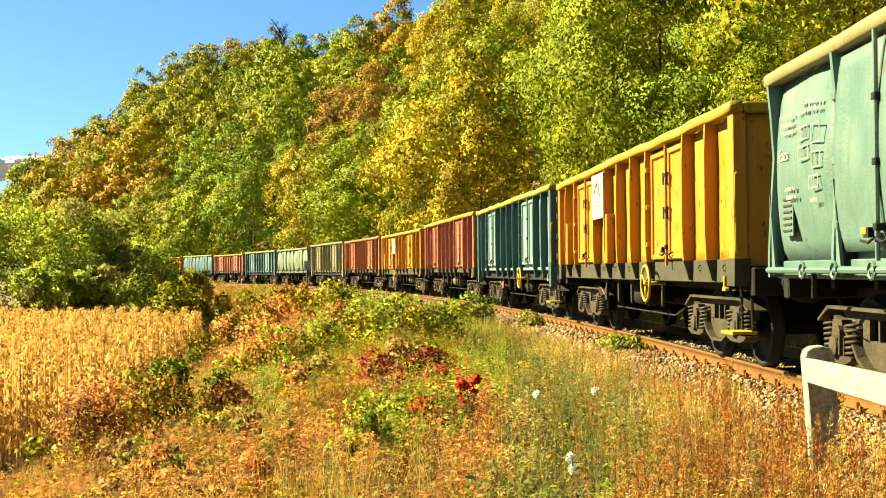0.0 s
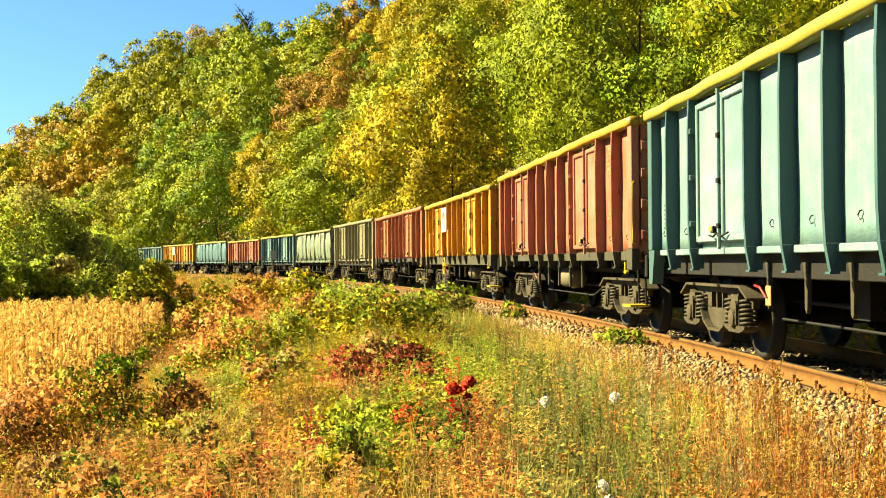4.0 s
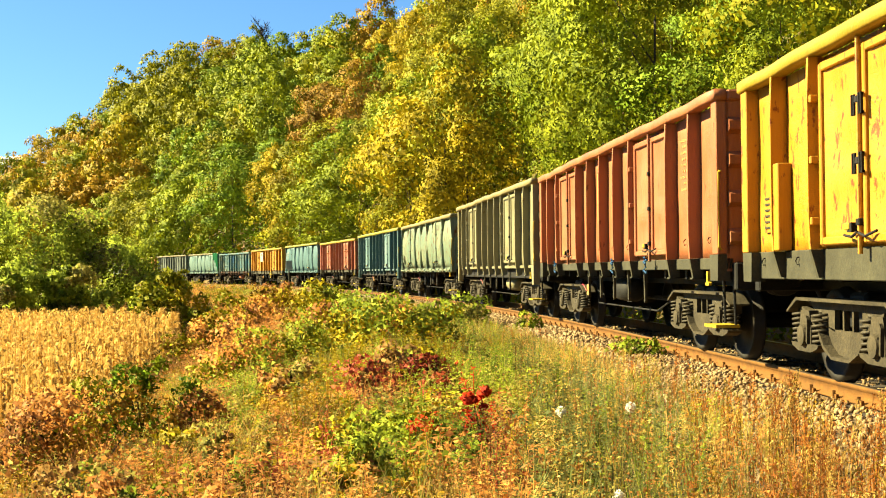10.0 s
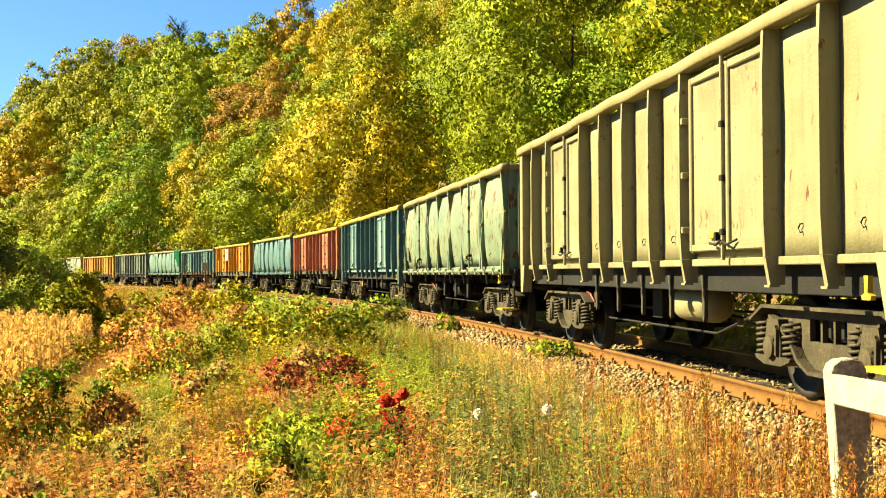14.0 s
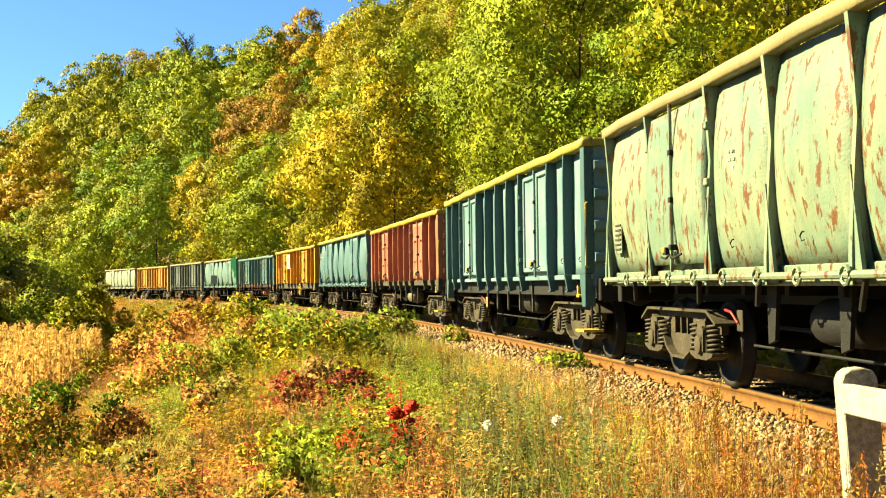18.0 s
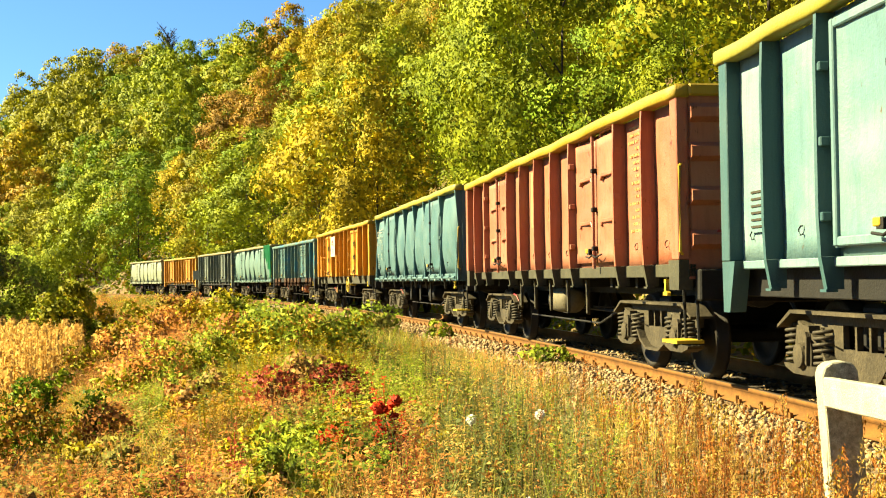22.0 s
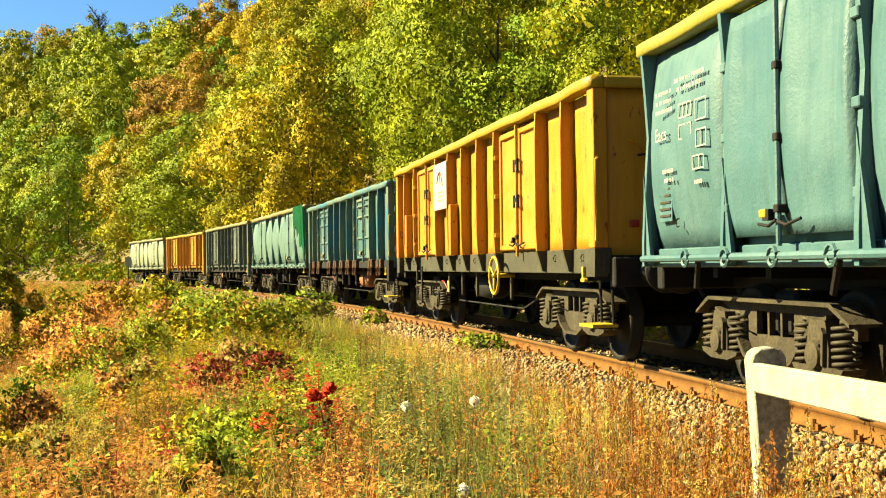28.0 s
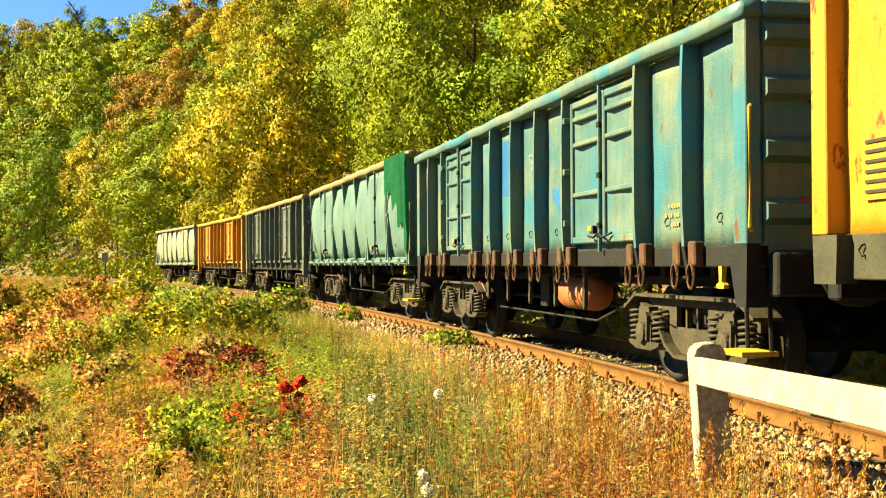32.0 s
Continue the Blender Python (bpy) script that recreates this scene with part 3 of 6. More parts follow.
def make_wagon(label, kind, body, top, sill=None, lift=0.0, seed=0, handwheel=None, plate=None, logo=False, text=None, net=False, group="wagons of the goods train", post=None, doorform="rim"):
    w = tagged(new("open_freight_wagon"), label, "freight wagon", group)
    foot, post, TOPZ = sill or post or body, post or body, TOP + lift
    sill = sill or (UNDER if kind == "flat" else body)
    near, far = Matrix.Identity(4), Matrix.Rotation(math.pi, 4, "Z")
    ribs = RIBS if kind == "flat" else BULGE_RIBS
    doors = (2, 7) if kind == "flat" else (1, 5)
    rnd = random.Random(seed)
    # underframe
    bm = box(-HALF, HALF, -1.25, 1.25, 1.14, 1.22)
    for y in (-0.5, 0.5):
        box(-HALF, HALF, y - 0.08, y + 0.08, 0.90, 1.14, bm)
    for x in np.arange(-5.3, 5.4, 1.06):
        box(x - 0.05, x + 0.05, -1.2, 1.2, 1.0, 1.14, bm)
    part("underframe", bm, UNDER, w, "black grimy steel underframe")
    tall = bool(plate)
    if foot is SILL:
        sillm = bm_mesh("sole_bar", box(-HALF, HALF, 1.26, 1.352, 1.02 if tall else 1.12, 1.30 if tall else FLOOR, bevel=0.008), SILL)
    elif kind == "flat" and sill is UNDER and seed != 12:
        sillm = bm_mesh("sole_bar", box(-HALF, HALF, 1.10, 1.23, 0.94, 1.16, bevel=0.008), UNDER)
        lip = bm_mesh("floor_lip", box(-HALF, HALF, 1.27, 1.372, FLOOR - 0.075, FLOOR - 0.003, bevel=0.008), body)
        for m in (near, far):
            part("floor_lip", lip, None, w, at=m)
    else:
        sillm = bm_mesh("sole_bar", box(-HALF, HALF, 1.27, 1.385, 1.09, FLOOR, bevel=0.012), sill)
    for m in (near, far):
        part("sole_bar", sillm, None, w, at=m)
    # top rails
    tm = wavy_rail(TOPZ, top, seed)
    te = bm_mesh("end_top_rail", box(HALF - 0.10, HALF + 0.05, -1.329, 1.329, TOPZ - 0.13, TOPZ - 0.004, bevel=0.02), top)
    for m in (near, far):
        part("top_rail", tm, None, w, at=m)
        part("end_top_rail", te, None, w, at=m)
    # sides
    for side, m in enumerate((near, far)):
        for i, (a, b) in enumerate(zip(ribs, ribs[1:])):
            gap = 0.02
            if i in doors:
                mid = (a + b) / 2
                door = part("double_door", door_mesh(a + gap, b - gap, TOPZ, body, kind, seed + i), None, w, at=m)
                if kind == "flat" and doorform == "tray":
                    tm_ = shared(("tray", body.name), lambda: tray_mesh(body))
                    for lx in ((a + mid) / 2 + 0.03, (mid + b) / 2 - 0.03):
                        for z in (1.42, 2.0, 2.55):
                            part("door_tray", tm_, None, door, at=pose(lx, 0, z))
                elif kind == "flat":
                    rm_ = shared(("rim", body.name, TOPZ, doorform), lambda: rim_mesh(body, (b - a) / 2 - 0.13, TOPZ - 0.19, doorform))
                    for lx in ((a + mid) / 2 + 0.03, (mid + b) / 2 - 0.03):
                        part("door_rim", rm_, None, door, at=pose(lx, 0, 0))
                bar = bmesh.new()
                yy = 1.425 if kind == "flat" else 1.50
                tube([(mid, yy, FLOOR - 0.02), (mid, yy, TOPZ - 0.15)], 0.022, bm=bar)
                lock = part("locking_bar", bar, body, door)
                gm = shared(("guide", kind), lambda: bm_mesh("bar_guide", box(-0.036, 0.036, yy - 0.07, yy + 0.026, -0.03, 0.03, bevel=0.008), UNDER))
                for z in (1.5, 2.0, 2.5):
                    part("bar_guide", gm, None, door, at=pose(mid, 0, z))
                if tall:
                    cm_ = shared("clasp", clasp_mesh)
                    for z in (1.98, 2.46):
                        for dx in (-0.075, 0.075):
                            part("door_clasp", cm_, None, door, at=pose(mid + dx, 0, z))
                la = bmesh.new()
                tube([(mid - 0.02, yy + 0.03, 1.42), (mid + 0.06, yy + 0.05, 1.38), (mid + 0.24, yy + 0.04, 1.40)], 0.012, bm=la)
                part("latch_grip", box(mid + 0.10, mid + 0.20, yy + 0.02, yy + 0.06, 1.44, 1.50, bevel=0.008), YEL, door, "small yellow latch grip")
                tube([(mid - 0.34, yy + 0.0, 1.42), (mid - 0.2, yy + 0.04, 1.38), (mid - 0.05, yy + 0.03, 1.41)], 0.012, bm=la)
                box(mid + 0.06, mid + 0.16, yy, yy + 0.05, 1.42, 1.50, la)
                part("door_latch", la, UNDER, door, "door latch with a worn lever")
                if side == 0:
                    hm = shared(("hinge", post.name), lambda: bm_mesh("hinge", box(-0.05, 0.05, 1.40, 1.475, -0.035, 0.035, bevel=0.008), post))
                    for z in (1.55, 2.1, 2.65):
                        for x in (a + 0.02, b - 0.02):
                            part("hinge", hm, None, door, at=pose(x, 0, z))
            else:
                me = panel_mesh("side_panel", a + gap, b - gap, FLOOR, TOPZ - 0.13, 1.32 if kind == "flat" else 1.33, body, 0.0 if kind == "flat" else 0.135 + 0.02 * rnd.random(), 0.010 if kind == "flat" else 0.024, seed + i + side * 20)
                part("side_panel", me, None, w, at=m)
        for i, x in enumerate(ribs):
            if kind == "flat":
                if i in (0, len(ribs) - 1):
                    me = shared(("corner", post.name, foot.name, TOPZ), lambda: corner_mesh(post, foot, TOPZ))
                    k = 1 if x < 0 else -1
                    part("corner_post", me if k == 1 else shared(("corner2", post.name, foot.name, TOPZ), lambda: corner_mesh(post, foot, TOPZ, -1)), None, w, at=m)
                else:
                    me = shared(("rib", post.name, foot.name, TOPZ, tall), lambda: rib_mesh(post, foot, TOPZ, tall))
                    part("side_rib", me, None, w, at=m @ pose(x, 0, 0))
                    if tall and side == 0 and x in (1.06, 5.32):
                        part("rib_box", shared(("gusset", body.name), lambda: gusset_mesh(body)), None, w, at=pose(x - 0.03, 0, 0))
            else:
                me = shared(("brib", post.name, TOPZ), lambda: bulge_rib_mesh(post, TOPZ))
                part("side_rib", me, None, w, at=m @ pose(x - (0.02 if x > 6 else -0.02 if x < -6 else 0), 0, 0))
        if kind != "flat":
            bm = tube([(-HALF + 0.1, 1.50, 1.17), (HALF - 0.1, 1.50, 1.17)], 0.032, None, 8)
            for x in np.arange(-5.9, 6.0, 0.85):
                tube([(x + 0.07 * math.cos(a), 1.53, 1.17 + 0.07 * math.sin(a)) for a in np.linspace(0, math.tau, 10)[:-1]], 0.016, bm, 5, None, True)
            part("release_pipe", bm, body, w, at=m)
            lm = shared("lever", lambda: bm_mesh("release_lever", tube([(0, 1.47, 1.15), (0.22, 1.40, 0.92)], 0.026, None, 6), UNDER))
            for x in (-5.0, -2.6, -1.0, 1.0, 2.6, 5.0):
                part("release_lever", lm, None, w, at=m @ pose(x, 0, 0))
        # rope hooks
        km = shared("hook", lambda: bm_mesh("rope_hook", tube([(0, 0, 0.075), (0, 0.02, 0.07), (0.03, 0.024, 0.04), (0, 0.02, 0.0), (0, 0, 0.01)], 0.007, None, 5), UNDER))
        for i, (a, b) in enumerate(zip(ribs, ribs[1:])):
            if i not in doors and side == 0:
                part("rope_hook", km, None, w, at=pose((a + b) / 2 + 0.1, 1.353 if tall else 1.326 if kind == "flat" else 1.44, 1.16 if tall else 1.44))
        # hanging stays under the sill
        if kind == "flat":
            st = shared(("stay", "a"), lambda: bm_mesh("stay", hull([(-0.05, 1.10), (0.09, 1.10), (0.035, 0.98), (0.03, 0.66), (-0.01, 0.62), (-0.03, 0.66)], 1.20, 1.24), STAYM))
            for x in (-2.12, -1.06, 0.0, 1.06, 2.12):
                part("stay", st, None, w, at=m @ pose(x, 0, 0))
        else:
            st = shared(("stay", "b"), lambda: bm_mesh("stay", hull([(-0.12, 1.10), (0.12, 1.10), (0.10, 0.56), (-0.05, 0.60)], 1.12, 1.16), UNDER))
            for x in (-1.5, 0.0, 1.5):
                part("stay", st, None, w, at=m @ pose(x, 0, 0))
    # ends
    for m in (near, far):
        if tall:
            sheet = panel_mesh("end_wall", -1.34, 1.34, 1.10, TOPZ - 0.13, HALF - 0.03, body, 0.0, 0.035, seed + 3, 14, 12)
            wall = part("end_wall", sheet, None, w, "dented end wall", at=m @ Matrix.Rotation(math.pi / 2, 4, "Z"))
        else:
            wall = part("end_wall", box(-HALF, -HALF + 0.05, -1.34, 1.34, 1.10, TOPZ - 0.13), body, w, at=m)
        if tall:
            brace = shared(("endbrace", body.name), lambda: bm_mesh("end_brace", tube([(-HALF - 0.05, 1.1, 2.5), (-HALF - 0.06, 0.2, 2.0)], 0.022, None, 5), body))
            part("end_brace", brace, None, wall, at=Matrix.Rotation(-math.pi / 2, 4, "Z"))
        elif kind == "flat":
            em = shared(("endrib", body.name), lambda: bm_mesh("end_stiffener", hull([(-HALF - 0.08, -0.05), (-HALF - 0.08, 0.05), (-HALF, 0.10), (-HALF, -0.10)], -1.32, 1.32), body))
            for z in (1.5, 1.95, 2.4, 2.8):
                part("end_stiffener", em, None, wall, at=pose(0, 0, z))
        else:
            em = shared(("endpost", body.name, TOPZ), lambda: bm_mesh("end_stiffener", box(-HALF - 0.09, -HALF, -0.08, 0.08, 1.15, TOPZ - 0.14), body))
            for y in (-1.1, -0.45, 0.45, 1.1):
                part("end_stiffener", em, None, wall, at=pose(0, y, 0))
        part("grab_iron", tube([(-HALF - 0.02, 0.25, 2.30), (-HALF - 0.13, 0.27, 2.30), (-HALF - 0.13, 0.93, 2.30), (-HALF - 0.02, 0.95, 2.30)], 0.014, None, 6), UNDER, w, at=m)
        bm = box(-HALF - 0.14, -HALF + 0.02, -1.28, 1.28, 0.88, 1.20, bevel=0.015)
        part("headstock", bm, UNDER, w, at=m)
        for y in (-0.875, 0.875):
            part("buffer", shared("buffer", buffer_mesh), None, w, at=m @ pose(-HALF - 0.34, y, 1.05, 0, 0, 180))
        bm = tube([(-HALF - 0.10, 0, 1.0), (-HALF - 0.34, 0, 0.98), (-HALF - 0.40, 0, 1.05), (-HALF - 0.36, 0, 1.10)], 0.035, None, 8)
        tube([(-HALF - 0.36, 0.02, 1.0), (-HALF - 0.50, 0.0, 0.72), (-HALF - 0.40, 0, 0.60)], 0.028, bm, 8)
        part("coupling", bm, UNDER, w, at=m)
        bm = tube([(-HALF - 0.10, 0.35, 0.95), (-HALF - 0.30, 0.36, 0.80), (-HALF - 0.42, 0.3, 0.62), (-HALF - 0.30, 0.22, 0.55)], 0.022, None, 7)
        part("brake_hose", bm, UNDER, w, at=m)
        bm = tube([(-HALF + 0.02, 1.40, 1.35), (-HALF - 0.05, 1.45, 1.38), (-HALF - 0.05, 1.45, 2.25), (-HALF + 0.02, 1.40, 2.28)], 0.016, None, 7)
        part("handrail", bm, YEL, w, "thin yellow corner handrail", at=m)
        step = part("step", box(-HALF + 0.05, -HALF + 0.50, 1.18, 1.47, 0.44, 0.475), YEL, w, "yellow steel shunter's step", at=m)
        for x in (-HALF + 0.08, -HALF + 0.46):
            part("step_hanger", tube([(x, 1.22, 0.44), (x, 1.24, 1.1)], 0.017, None, 6), UNDER, step)
        bm = box(-HALF - 0.04, -HALF, 0.95, 1.05, 1.52, 1.60, bevel=0.008)
        part("tail_disc", bm, REDL, w, "small red reflector", at=m)
        bm = hull([(-HALF + 0.44, 1.10), (-HALF + 0.50, 1.10), (-HALF + 0.49, 0.98), (-HALF + 0.54, 0.96), (-HALF + 0.53, 0.93), (-HALF + 0.41, 0.93), (-HALF + 0.40, 0.96), (-HALF + 0.45, 0.98)], 1.40, 1.44)
        part("tow_hook", bm, YEL, w, "yellow towing hook", at=m)
    # running gear
    for bx in (-4.5, 4.5):
        bogie = new("bogie")
        bogie.parent, bogie.matrix_basis = w, pose(bx, 0, 0)
        bogie["label"] = "two-axle bogie in dusty cast steel"
        for m in (near, far):
            part("side_frame", shared("frame", side_frame), None, bogie, at=m)
            for ax in (-0.9, 0.9):
                part("axle_box", shared("axle_box", axle_box), None, bogie, at=m @ pose(ax, 0, 0.46))
                for k in (-0.285, 0.285):
                    part("coil_spring", shared("coil", lambda: bm_mesh("coil_spring", coil(0, 1.055, 0.40, 0.70), SPRING, True)), None, bogie, at=m @ pose(ax + k, 0, 0))
        bm = box(-0.2, 0.2, -0.95, 0.95, 0.55, 0.9, bevel=0.03)
        part("bolster", shared("bolster", lambda: bm_mesh("bolster", bm, UNDER)), None, bogie)
        for ax in (-0.9, 0.9):
            ws = new("wheelset")
            ws.parent, ws.matrix_basis = w, pose(bx + ax, 0, 0.46)
            for k in (1, -1):
                part("wheel", shared("wheel", wheel_mesh), None, ws, at=(near if k == 1 else far) @ pose(0, 0.755, 0))
            part("axle", shared("axle", lambda: bm_mesh("axle", tube([(0, -1.0, 0), (0, 1.0, 0)], 0.075, None, 12), UNDER, True)), None, ws)
    bm = bmesh.new()
    lathe([(0.02, -0.55), (0.14, -0.53), (0.2, -0.45), (0.2, 0.45), (0.14, 0.53), (0.02, 0.55)], bm, 18)
    bmesh.ops.rotate(bm, verts=bm.verts[:], cent=(0, 0, 0), matrix=Matrix.Rotation(math.pi / 2, 3, "Z"))
    part("air_tank", bm, {3: TANKM, 9: TANKM, 4: TANKM, 12: BRICKP, 6: CREAM}.get(seed, UNDER), w, "cylindrical brake air tank", True, at=pose(-1.0 + 1.5 * (seed % 2), 0.85, 0.78))
    bm = tube([(-3.4, 0.55, 0.62), (3.4, 0.55, 0.66)], 0.022, None, 6)
    tube([(-3.2, -0.55, 0.66), (3.2, 0.1, 0.62)], 0.02, bm, 6)
    tube([(-2.6, 0.9, 0.70), (-1.6, 0.9, 0.48), (2.5, 0.95, 0.5)], 0.014, bm, 6)
    box(0.9, 1.3, 0.3, 0.7, 0.55, 0.95, bm)
    part("brake_rigging", bm, UNDER, w)
    for m in (near, far):
        ch = part("changeover_plate", box(1.95, 2.10, 1.26, 1.275, 0.66, 0.86, bevel=0.006), CREAMTXT if seed % 3 == 2 else STAYM, w, "brake changeover plate", at=m)
        part("changeover_lever", tube([(2.03, 1.29, 0.74), (2.12, 1.32, 0.84), (2.26, 1.33, 0.86)], 0.014, None, 6), REDL, ch, "red changeover lever")
    if seed == 11:
        ld = bmesh.new()
        for x in (3.75, 4.23):
            box(x - 0.025, x + 0.025, 1.40, 1.43, 0.42, 1.12, ld)
        for z in (0.44, 0.76):
            box(3.775, 4.205, 1.38, 1.44, z - 0.02, z + 0.02, ld)
        part("hanging_ladder", ld, STAYM, w, "short steel ladder under the sill")
    if handwheel is not None:
        hw = new("handwheel")
        hw.parent, hw.matrix_basis = w, pose(handwheel, 1.50, 0.98)
        bm = tube([(0.26 * math.cos(a), 0, 0.26 * math.sin(a)) for a in np.linspace(0, math.tau, 25)[:-1]], 0.022, None, 7, None, True)
        for a in (0.5, 0.5 + math.tau / 3, 0.5 + 2 * math.tau / 3):
            tube([(0, 0, 0), (0.26 * math.cos(a), 0, 0.26 * math.sin(a))], 0.017, bm, 6)
        tube([(0, -0.3, 0), (0, 0.03, 0)], 0.03, bm, 8)
        part("brake_wheel", bm, YEL, hw, "yellow hand brake wheel", True)
    # paint marks on the near side
    ys = 1.3255 if kind == "flat" else 1.33 + 0.16
    if plate:
        x0, x1, z0, z1, mark = plate
        pl = part("white_board", box(x0, x1, 1.488, 1.50, z0, z1), WHITE, w, "white painted board on the side")
        if mark:
            c = (x0 + x1) / 2
            k = (x1 - x0) / 2
            bm = tube([(c + k * 0.42, 1.503, z1 - 0.34), (c + k * 0.25, 1.503, z1 - 0.20), (c, 1.503, z1 - 0.15), (c - k * 0.25, 1.503, z1 - 0.22), (c - k * 0.45, 1.503, z1 - 0.40)], 0.012, None, 6)
            tube([(c - k * 0.1, 1.503, z1 - 0.36), (c + k * 0.05, 1.503, z1 - 0.16)], 0.010, bm, 6)
            part("board_lines", bars_mesh("board_lines", CREAMTXT, [(c - k * 0.4, z1 - 0.52 - q * 0.07, k * (0.8 - 0.2 * (q % 2)), 0.03) for q in range(3)], 1.50), None, pl, "faint yellowish lines of writing")
            part("board_mark", bm, RUSTRED, pl, "thin red bow-shaped mark")
    if logo:
        x, ly = 0.53, 1.3255
        pl = part("painted_panel", box(x - 0.26, x + 0.26, ly, ly + 0.006, 1.95, 2.82), EMBLEM, w, "pale yellow painted emblem")
        bm = lathe([(0.01, 0.0), (0.15, 0.0), (0.15, 0.005), (0.01, 0.005)], None, 20)
        bmesh.ops.scale(bm, vec=(1, 1, 1.35), verts=bm.verts[:])
        part("emblem_disc", bm, TEALP, pl, "teal oval", at=pose(x, ly + 0.006, 2.50))
        part("emblem_bars", bars_mesh("emblem_bars", REDP, [(x - 0.2 + i * 0.10, 2.0, 0.075, 0.2) for i in range(4)], ly + 0.007), None, pl)
    for (x, z, rows, width, mat) in text or ():
        yy = ys if kind == "flat" else 1.492
        part("marking", writing(seed * 7 + int(x * 10) + rows, rows, width, mat), None, w, "faded stencilled writing", at=pose(x, yy, z))
    if logo:
        rows = [(-0.2, 0.0, 0.4, 0.016), (-0.2, 0.34, 0.4, 0.016), (-0.2, 0.016, 0.016, 0.324), (0.184, 0.016, 0.016, 0.324), (-0.04, 0.016, 0.014, 0.324), (-0.184, 0.2, 0.144, 0.014), (-0.026, 0.11, 0.21, 0.014), (-0.026, 0.22, 0.21, 0.014)]
        part("stencil_frame", bars_mesh("stencil_frame", CREAMTXT, rows), None, w, "cream stencilled frame with columns", at=pose(-0.53, 1.3285, 2.0))
    if seed in (0, 10):
        part("lettering", letters("Eacs", 0.17, WHITE), None, w, "white stencilled type letters", at=pose(5.95, 1.4935, 2.22))
        rows = outline(5.05, 2.36, 0.30, 0.13, (0.3, 0.6)) + outline(5.05, 2.18, 0.30, 0.13, (0.5,)) + outline(4.72, 2.30, 0.24, 0.18) + outline(4.72, 2.08, 0.24, 0.15, (0.5,)) + outline(4.78, 1.90, 0.26, 0.12, (0.4,))
        part("stencil_frame", bars_mesh("stencil_frame", FADED, rows), None, w, "white stencilled boxes of signs", at=pose(0, 1.4935, 0))
    if seed == 5:
        part("lettering", letters("Eaos", 0.17, CREAMTXT), None, w, "cream stencilled type letters", at=pose(6.05, 1.3285, 2.36))
        for x in (-3.2, -1.06, 4.25):
            pts = [(x + 0.05 * math.sin(q * 2.1), 1.50 + 0.012 * math.cos(q * 3), 1.30 - 0.045 * q) for q in range(6)]
            rope = tube(pts, 0.017, None, 6)
            tube([(x - 0.07, 1.49, 1.27), (x + 0.02, 1.51, 1.23), (x + 0.08, 1.49, 1.25)], 0.017, rope, 6)
            part("rope_tie", rope, ROPE, w, "knotted blue rope tied round the rib's foot")
    # small grille plate by the rear end
    lh = part("label_holder", box(5.64, 5.96, 1.335, 1.345, 1.50, 1.84), body, w, "wire label holder", at=pose(0, 0 if kind == "flat" else 0.11, 0))
    sm = shared("slat", lambda: bm_mesh("slat", box(5.67, 5.93, 1.345, 1.355, 0, 0.02), STAYM))
    for z in np.arange(1.54, 1.84, 0.06):
        part("slat", sm, None, lh, at=pose(0, 0, float(z)))
    if doorform == "framed":
        for x0, x1, z0, z1 in ((0.12, 0.94, 2.02, 2.74), (-1.98, -1.30, 1.62, 1.98), (-1.98, -1.62, 1.98, 2.2)):
            part("paint_patch", box(x0, x1, 1.3255, 1.3275, z0, z1), PATCHP, w, "fresh bright blue repaint patch")
        lug = shared("lug", lambda: bm_mesh("lashing_lug", box(-0.07, 0.07, 1.386, 1.47, 1.10, 1.30, bevel=0.012), RUSTY))
        ring = shared("lugring", lambda: bm_mesh("lashing_ring", tube([(0.06 * math.cos(a), 1.475, 1.02 + 0.10 * math.sin(a)) for a in np.linspace(0, math.tau, 13)[:-1]], 0.014, None, 5, None, True), RUSTY))
        for x in ribs[1:-1]:
            for dx in (-0.16, 0.16):
                part("lashing_ring", ring, None, part("lashing_lug", lug, None, w, "rusty lashing lug", at=pose(x + dx, 0, 0)))
    if net:
        u, q = np.meshgrid(np.linspace(0, 1, 40), np.linspace(0, 1, 36), indexing="ij")
        low = 0.55 + 1.25 * (1 - u) ** 1.4 + 0.12 * np.sin(u * 23) + 0.07 * np.sin(u * 57)
        fold = 0.05 * np.sin(u * 21 + q * 2) * q + 0.025 * np.sin(u * 47 + q * 5)
        V = np.stack([-HALF - 0.02 + u * 1.9 + 0.10 * q * np.sin(u * 9), 1.53 + fold - 0.04 * q, TOPZ - 0.01 - q * low], -1).reshape(-1, 3)
        i, j = np.meshgrid(np.arange(39), np.arange(35), indexing="ij")
        F = np.stack([i * 36 + j, (i + 1) * 36 + j, (i + 1) * 36 + j + 1, i * 36 + j + 1], -1).reshape(-1, 4)
        part("torn_net", fast_mesh("torn_net", V, F, [NETM], smooth=True), None, w, "torn green net hanging over the rear corner")
    return w


